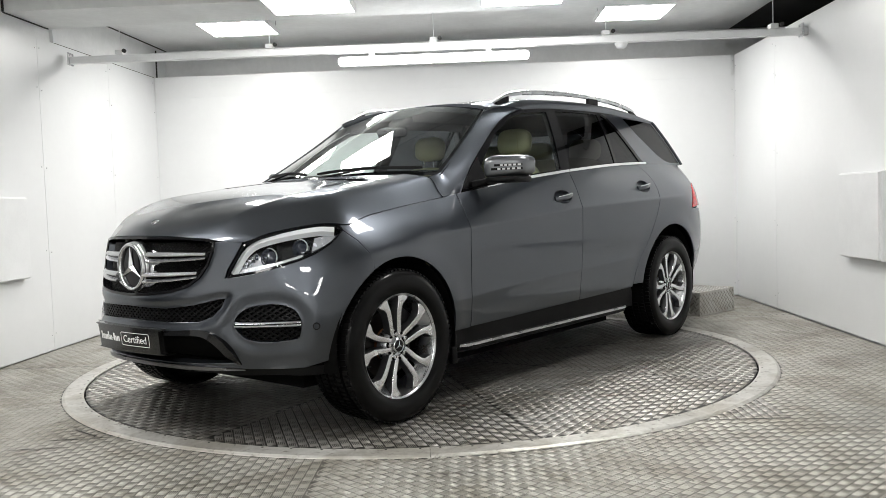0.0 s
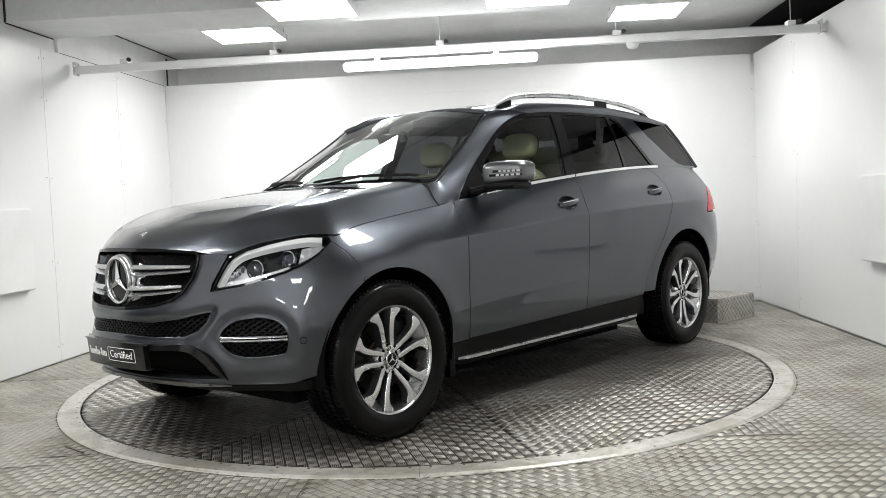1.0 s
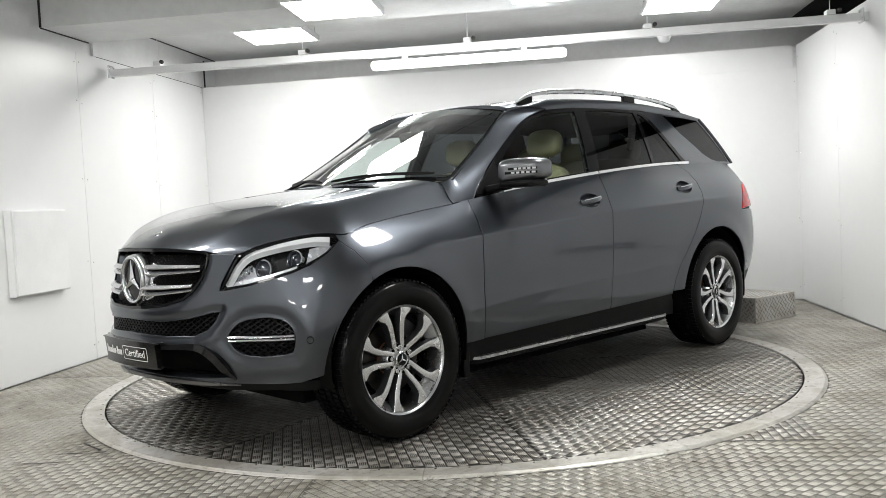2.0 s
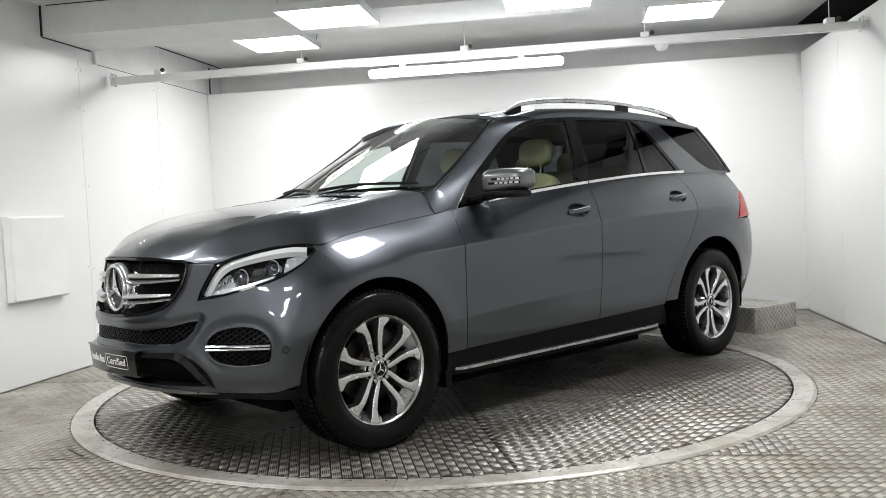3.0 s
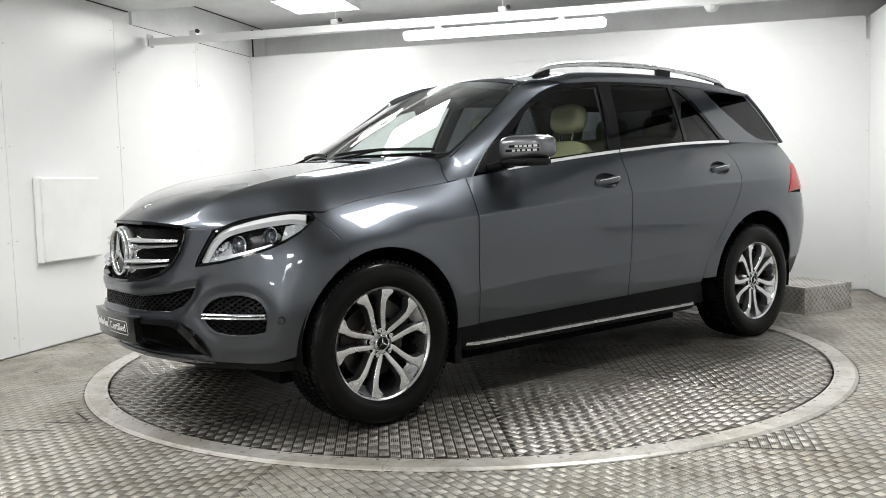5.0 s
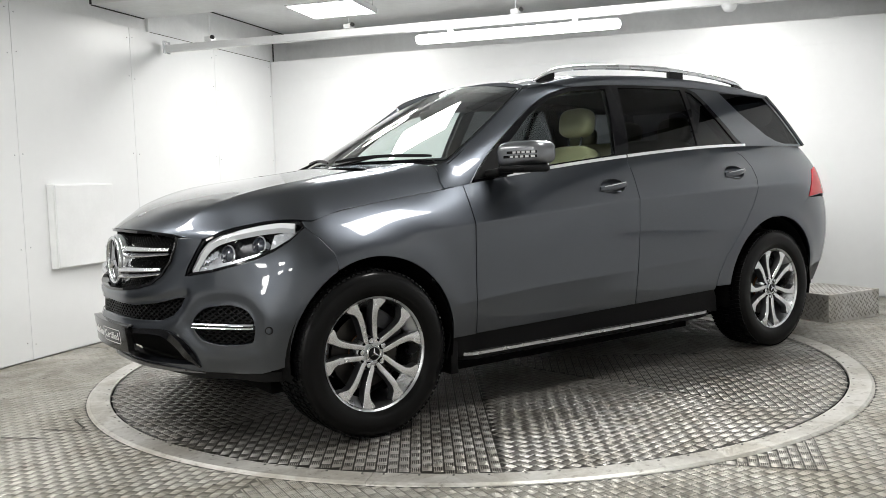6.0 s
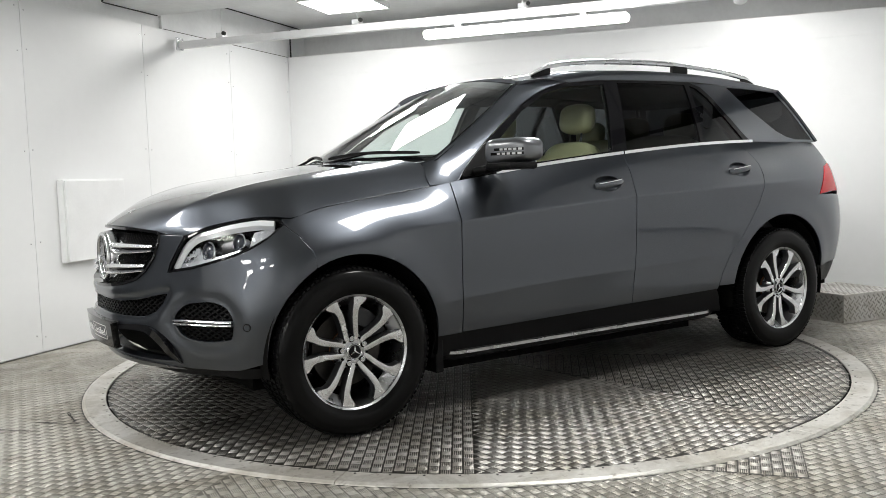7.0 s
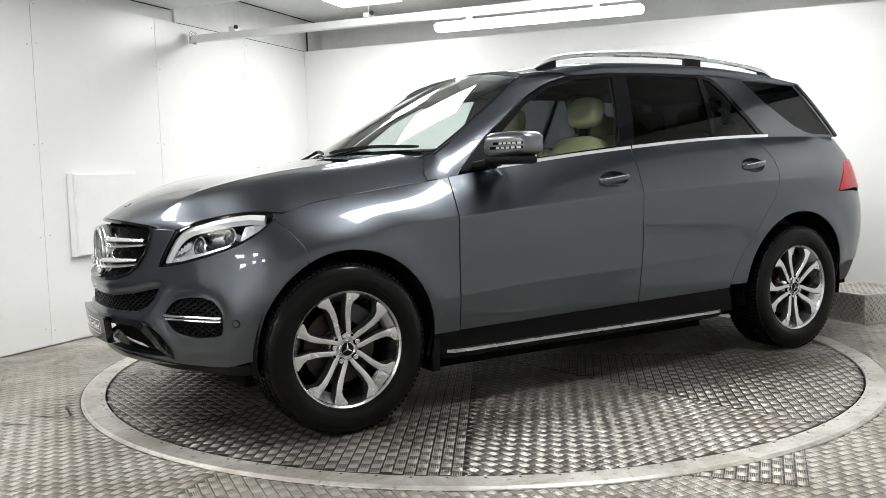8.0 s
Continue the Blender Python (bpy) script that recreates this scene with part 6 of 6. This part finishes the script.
part("vent", box(bmesh.new(), 0.55, 0.57, 0.5, 0.64, 1.0, 1.06, 0.01), SATIN, dash, "silver air vent")
bm = bmesh.new()
wm = pose(0.44, -0.37, 1.0, 0, -64)
sweep(bm, [tuple(wm @ Vector((0.185 * math.cos(2 * math.pi * k / 36), 0.185 * math.sin(2 * math.pi * k / 36), 0))) for k in range(36)], disc_section(0.015, 8), True)
wheel_rim = part("steering_wheel", bm, DARKTRIM, car, "black leather steering wheel", 60)
bm = bmesh.new()
cushion(bm, (0.13, 0.14, 0.06), wm, 3.0)
for a in (0, 150, 210):
    box(bm, 0.04, 0.18, -0.014, 0.014, -0.008, 0.008, 0, wm @ pose(0, 0, 0, 0, 0, a + 90))
part("airbag_boss", bm, DARKTRIM, wheel_rim)
part("cabin_mirror", cushion(bmesh.new(), (0.045, 0.25, 0.075), pose(0.425, -0.03, 1.485, 0, 20), 4.0), GLOSS, car, "black rear-view mirror", 60)
part("sensor_housing", cushion(bmesh.new(), (0.16, 0.13, 0.07), pose(0.375, 0, 1.548, 0, 28), 3.0), DARKTRIM, car, "black housing behind the windscreen", 60)
sheet("headliner", offset(roof, -0.03), [(0.26, -0.97), (0.26, 0.97), (-1.85, 0.97), (-1.85, -0.97)], LINER, car, (), 0.08, 0, 0.004, True)
for sign in (1, -1):
    xs = np.linspace(0.98, -1.95, 24)
    bm = bmesh.new()
    rows = [[bm.verts.new((x, sign * (float(UPPER(x, zb)[0]) - dy), z)) for z, dy in ((0.40, 0.10), (0.9, 0.09), (zb - 0.012, 0.045))] for x, zb in ((x, float(BELT(x)[0])) for x in xs)]
    for a, b in zip(rows, rows[1:]):
        for j in range(2):
            bm.faces.new((a[j], a[j + 1], b[j + 1], b[j]))
    part("door_lining", bm, DARKTRIM, car, "dark door lining", 60)
    for xa, za, xb, zb, w in ((-0.215, 1.19, -0.315, 1.60, 0.04), (-1.33, 1.25, -1.03, 1.62, 0.05)):
        bm = bmesh.new()
        k = np.linspace(0, 1, 8)
        p = upper_chart(sign, -0.035)(np.stack([xa + (xb - xa) * k, za + (zb - za) * k], 1))
        sweep(bm, [tuple(v) for v in p], [(-w, -0.012), (w, -0.012), (w, 0.012), (-w, 0.012)], False, None, (0, 1, 0))
        part("inner_pillar", bm, LINER, car)
    lining = offset(rail_chart(sign), -0.022, sign > 0)
    sheet("roof_lining", lining, [(0.20, -0.55), (-0.4, -0.55), (-1.0, -0.55), (-1.85, -0.55), (-1.85, 1.05), (-1.0, 1.05), (-0.4, 1.05), (0.20, 1.05)], LINER, car, (), 0.06, 0, 0.003, sign > 0)
bm = box(bmesh.new(), -2.2, 0.95, -0.72, 0.72, 0.40, 0.44)
part("cabin_floor", bm, DARKTRIM, car)
part("bulkhead", box(bmesh.new(), 0.98, 1.02, -0.70, 0.70, 0.40, 1.10), DARK, car)
part("parcel_shelf", box(bmesh.new(), -2.15, -1.2, -0.66, 0.66, 1.13, 1.15, 0.005), DARKTRIM, car, "dark load cover")


# a pale paper lies on the dashboard's top by the windscreen
sheet_of_paper = new("paper_sheet")
sheet_of_paper.matrix_basis = pose(0.845, 0.42, 1.128, 0, 4, 8)
tagged(sheet_of_paper, "pale green paper lying on the black dashboard", "paper")
part("sheet", box(bmesh.new(), -0.05, 0.05, -0.11, 0.11, 0.0, 0.002, 0.0005), PAPER, sheet_of_paper)
for k in range(4):
    part("text_bar", box(bmesh.new(), -0.035 + 0.02 * k, -0.027 + 0.02 * k, -0.085, 0.06 - 0.03 * (k % 2), 0.0021, 0.0024), LINER, sheet_of_paper)


# ---- tread-plate floor, turntable, ring and step: pieces and relief last ----
def bars(name, parent, mat, lo, hi, angle, cell, keep, z, size=None, count=5):
    """Raised five-bar pattern: cells of short parallel ridges, turned in every other cell; keep tells which centres stay."""
    c, s = math.cos(radians(angle)), math.sin(radians(angle))
    reach = math.hypot(hi[0] - lo[0], hi[1] - lo[1]) / 2 + 3 * cell
    n = int(reach / cell)
    # cells keep one origin, so that the pattern runs on from sheet to sheet
    mx, my = (lo[0] + hi[0]) / 2, (lo[1] + hi[1]) / 2
    ru, rv = round((mx * c + my * s) / cell / 2) * 2 * cell, round((my * c - mx * s) / cell / 2) * 2 * cell
    mid = (ru * c - rv * s, ru * s + rv * c)
    i, j = np.meshgrid(np.arange(-n, n + 1), np.arange(-n, n + 1))
    i, j = i.ravel(), j.ravel()
    odd = (i + j) % 2 == 1
    L, W, H = size or (cell * 0.90, cell * 0.118, 0.0024)
    off = (np.arange(count) - (count - 1) / 2) * (cell * 0.90 / count)
    u = np.where(odd[:, None], i[:, None] * cell + off, i[:, None] * cell + 0 * off)
    v = np.where(odd[:, None], j[:, None] * cell + 0 * off, j[:, None] * cell + off)
    odd = np.repeat(odd[:, None], count, 1).ravel()
    u, v = u.ravel(), v.ravel()
    x, y = mid[0] + u * c - v * s, mid[1] + u * s + v * c
    ok = (x > lo[0]) & (x < hi[0]) & (y > lo[1]) & (y < hi[1]) & keep(x, y)
    x, y, odd = x[ok], y[ok], odd[ok]
    m = len(x)
    # along and across each bar
    ax, ay = np.where(odd, -s, c), np.where(odd, c, s)
    bx, by = -ay, ax
    h = H * np.random.uniform(0.8, 1.1, m)
    shape = [(-L / 2, -W / 2, 0), (L / 2, -W / 2, 0), (L / 2, W / 2, 0), (-L / 2, W / 2, 0), (-L * 0.42, -W * 0.22, 1), (L * 0.42, -W * 0.22, 1), (L * 0.42, W * 0.22, 1), (-L * 0.42, W * 0.22, 1)]
    co = np.empty((m, 8, 3))
    for k, (a, b, t) in enumerate(shape):
        co[:, k, 0], co[:, k, 1], co[:, k, 2] = x + a * ax + b * bx, y + a * ay + b * by, z + t * h
    quads = np.array([(0, 1, 5, 4), (1, 2, 6, 5), (2, 3, 7, 6), (3, 0, 4, 7), (4, 5, 6, 7)])
    idx = (np.arange(m)[:, None, None] * 8 + quads[None]).ravel().astype(np.int32)
    mesh = bpy.data.meshes.new(name)
    mesh.vertices.add(m * 8)
    mesh.vertices.foreach_set("co", co.ravel())
    mesh.loops.add(len(idx))
    mesh.loops.foreach_set("vertex_index", idx)
    mesh.polygons.add(m * 5)
    mesh.polygons.foreach_set("loop_start", np.arange(m * 5, dtype=np.int32) * 4)
    mesh.update(calc_edges=True)
    ob = finish(name, mesh, mat, parent)
    ob["kind"] = "stuff"
    return ob


table = new("turntable")
table.matrix_basis = pose(CX, CY, 0)
tagged(table, "round turntable of worn aluminium tread plates", "turntable", "", "structure")
# black annulus below the open gap at the ring stands in for its shade
part("gap_shade", lathe(bmesh.new(), [(2.0, -0.0052), (R_IN + 0.01, -0.0052)], 96, pose(0, 0, 0, 90)), DARK, table)
R_PLATE = R_IN - 0.011
cuts = [13, 55.5, 100, 142, 184, 226, 268, 310, 338]
grains = [56, 97, 50, 100, 60, 15, 75, 35, 98]
for k, a0 in enumerate(cuts):
    a1 = (cuts + [373])[k + 1]
    bm = bmesh.new()
    rim_pts = [(R_PLATE * math.cos(radians(a0 + (a1 - a0) * i / 14)), R_PLATE * math.sin(radians(a0 + (a1 - a0) * i / 14))) for i in range(15)]
    mid = radians((a0 + a1) / 2)
    g = 0.0012
    loop = [(g * 3 * math.cos(mid), g * 3 * math.sin(mid))] + [(x - g * math.cos(radians(a0 - 90)) if i == 0 else x, y) for i, (x, y) in enumerate(rim_pts)]
    top = [bm.verts.new((x, y, 0.0)) for x, y in loop]
    low = [bm.verts.new((x, y, -0.004)) for x, y in loop]
    bm.faces.new(top)
    for i in range(len(top)):
        bm.faces.new((top[i], low[i], low[(i + 1) % len(top)], top[(i + 1) % len(top)]))
    plate_ob = part("tread_sheet", bm, TREAD, table, "worn aluminium tread plate")

    def keep(x, y, a0=a0, a1=a1):
        a = np.degrees(np.arctan2(y, x)) % 360
        r = np.hypot(x, y)
        w = np.degrees(0.004 / np.maximum(r, 0.05))
        d = (a - a0) % 360
        return (r < R_PLATE - 0.01) & (d > w) & (d < (a1 - a0) - w)
    bars("tread_bar", plate_ob, BAR, (-R_IN, -R_IN), (R_IN, R_IN), grains[k], 0.044, keep, -0.0002)

# ring of bevelled segments, screwed down
ring = new("turntable_ring")
ring.matrix_basis = pose(CX, CY, 0)
tagged(ring, "flat silver metal ring round the turntable, scuffed", "ring", "", "structure")
SEAMS = [42 + 52.7 * k for k in range(7)]
for k, a0 in enumerate(SEAMS):
    a1 = SEAMS[k + 1] if k < 6 else 402
    bm = bmesh.new()
    rows = []
    for i in range(25):
        a = radians(a0 + 0.03 + (a1 - a0 - 0.06) * i / 24)
        rows.append([bm.verts.new((r * math.cos(a), r * math.sin(a), z)) for r, z in ((R_IN, -0.006), (R_IN, 0.0035), (R_IN + 0.003, 0.005), (R_OUT - 0.016, 0.005), (R_OUT - 0.002, -0.002), (R_OUT, -0.0065))])
    for p, q in zip(rows, rows[1:]):
        for j in range(5):
            bm.faces.new((p[j], q[j], q[j + 1], p[j + 1]))
    bm.faces.new(rows[0])
    bm.faces.new(rows[-1][::-1])
    part("ring_segment", bm, RING, ring, "", 20)
    part("joint", lathe(bmesh.new(), [(R_OUT - 0.002, -0.0058), (R_OUT + 0.007, -0.0060)], 96, pose(0, 0, 0, 90)), SEAM, ring, "dark dirt along the ring") if k == 0 else None
    n = int((a1 - a0) / 3.4)
    for i in range(n):
        a = radians(a0 + 1.2 + (a1 - a0 - 2.4) * i / (n - 1) + random.uniform(-0.15, 0.15))
        ob = new("screw", floor_screw)
        ob.parent = ring
        ob.matrix_basis = pose((R_IN + 0.018) * math.cos(a), (R_IN + 0.018) * math.sin(a), 0.0045)

# floor sheets of the room, laid in rows, with their own grain
sheets = in_room(new("floor_1"))
tagged(sheets, "worn grey aluminium tread-plate floor with dirt", "floor", "", "structure")
C_ROOM = ROOM.inverted() @ Vector((CX, CY, 0))
rows_d = [-2.87, -1.45, 0.0, 1.25, 2.5, 3.75, 5.0, 7.2, 9.45]
cols_n = [-3.42, -1.75, -0.45, 0.85, 2.05, 2.86]
for i, (d0, d1) in enumerate(zip(rows_d, rows_d[1:])):
    for j, (n0, n1) in enumerate(zip(cols_n, cols_n[1:])):
        e = 0.0003
        ob = part("tread_sheet", box(bmesh.new(), d0 + e, d1 - e, n0 + e, n1 - e, -0.0105, -0.0065), FLOORTREAD, sheets)
        if d1 > 4.3:
            continue
        grain = 0 if n1 < -0.4 else 45
        bars("tread_bar", ob, FLOORBAR, (d0 + 0.003, n0 + 0.003), (d1 - 0.003, n1 - 0.003), grain, 0.040,
             lambda x, y: np.hypot(x - C_ROOM.x, y - C_ROOM.y) > R_OUT + 0.004, -0.0067)
slab("floor_2", -3.2, -2.95, LEFT, 3.88, -0.012, -0.008, CONCRETE, None, "bare floor behind the partition", kind="structure")

# a small let-in patch beside the ring
patch = part("floor_patch", box(bmesh.new(), 1.30, 1.83, 1.13, 1.62, -0.0066, -0.0044), TREAD, sheets, "small tread-plate patch")
bars("tread_bar", patch, BAR, (1.305, 1.135), (1.825, 1.615), 0, 0.040, lambda x, y: np.hypot(x - C_ROOM.x, y - C_ROOM.y) > R_OUT + 0.004, -0.0046)

# step box of tread plate in the corner
step = new("step_box")
step.matrix_basis = ROOM @ pose(-1.85, 2.12, -0.0066, 0, 0, 134)
tagged(step, "low step box clad in diamond tread plate", "step box")
HX, HY, HT = 0.28, 0.265, 0.205
for nm, b in (("top_sheet", (-HX, HX, -HY, HY, HT - 0.004, HT)), ("side_sheet", (-HX, HX, HY - 0.004, HY, 0, HT - 0.0045)), ("side_sheet", (-HX, HX, -HY, -HY + 0.004, 0, HT - 0.0045)), ("side_sheet", (-HX, -HX + 0.004, -HY + 0.0045, HY - 0.0045, 0, HT - 0.0045)), ("side_sheet", (HX - 0.004, HX, -HY + 0.0045, HY - 0.0045, 0, HT - 0.0045))):
    part(nm, box(bmesh.new(), *b, 0.001), STEPMETAL, step)
every = lambda x, y: x == x
lug = dict(size=(0.034, 0.012, 0.0022), count=1)
bars("top_lug", step, BAR, (-HX + 0.02, -HY + 0.02), (HX - 0.02, HY - 0.02), 45, 0.034, every, HT - 0.0002, **lug)
for m, w in ((pose(0, -HY, HT / 2, 90), HX), (pose(0, HY, HT / 2, 90, 0, 180), HX), (pose(HX, 0, HT / 2, 90, 0, 90), HY), (pose(-HX, 0, HT / 2, 90, 0, -90), HY)):
    b = bars("side_lug", step, BAR, (-w + 0.015, -HT / 2 + 0.012), (w - 0.015, HT / 2 - 0.012), 45, 0.034, every, -0.0002, **lug)
    b.matrix_basis = m

# grit and flakes lying on the plates
rng = np.random.default_rng(7)
bm = bmesh.new()
for k in range(260):
    d, n = rng.uniform(-2.6, 4.0), rng.uniform(-2.9, 2.8)
    p = ROOM @ Vector((d, n, 0))
    r = math.hypot(p.x - CX, p.y - CY)
    if r < R_OUT + 0.01:
        continue
    rad = rng.uniform(0.003, 0.009)
    a = rng.uniform(0, 6.28, 5)
    vs = [bm.verts.new((p.x + rad * rng.uniform(0.5, 1.3) * math.cos(t) * 1.6, p.y + rad * rng.uniform(0.5, 1.2) * math.sin(t), -0.0045 + 0.0008 * rng.uniform())) for t in np.sort(a)]
    bm.faces.new(vs)
# black dirt packed along two lifted plate edges beside the ring
for (d0, n0), (d1, n1) in (((1.875, -1.80), (1.845, -1.53)), ((2.022, -1.92), (1.998, -1.70)), ((1.70, -1.76), (1.83, -1.60))):
    for k in range(40):
        f = rng.uniform()
        p = ROOM @ Vector((d0 + (d1 - d0) * f + rng.normal(0, 0.004), n0 + (n1 - n0) * f, 0))
        ang = math.atan2(n1 - n0, d1 - d0) + radians(38.5) + rng.normal(0, 0.2)
        L, W = rng.uniform(0.01, 0.03), rng.uniform(0.001, 0.0035)
        c, s = math.cos(ang), math.sin(ang)
        z = -0.0042 + 0.001 * rng.uniform()
        bm.faces.new([bm.verts.new((p.x + a * c - b * s, p.y + a * s + b * c, z)) for a, b in ((-L, 0), (-L * 0.2, -W), (L, 0), (L * 0.1, W))])
tagged(part("floor_grit", bm, DIRT), "dark grit scattered on the tread plates", "grit", "", "stuff")
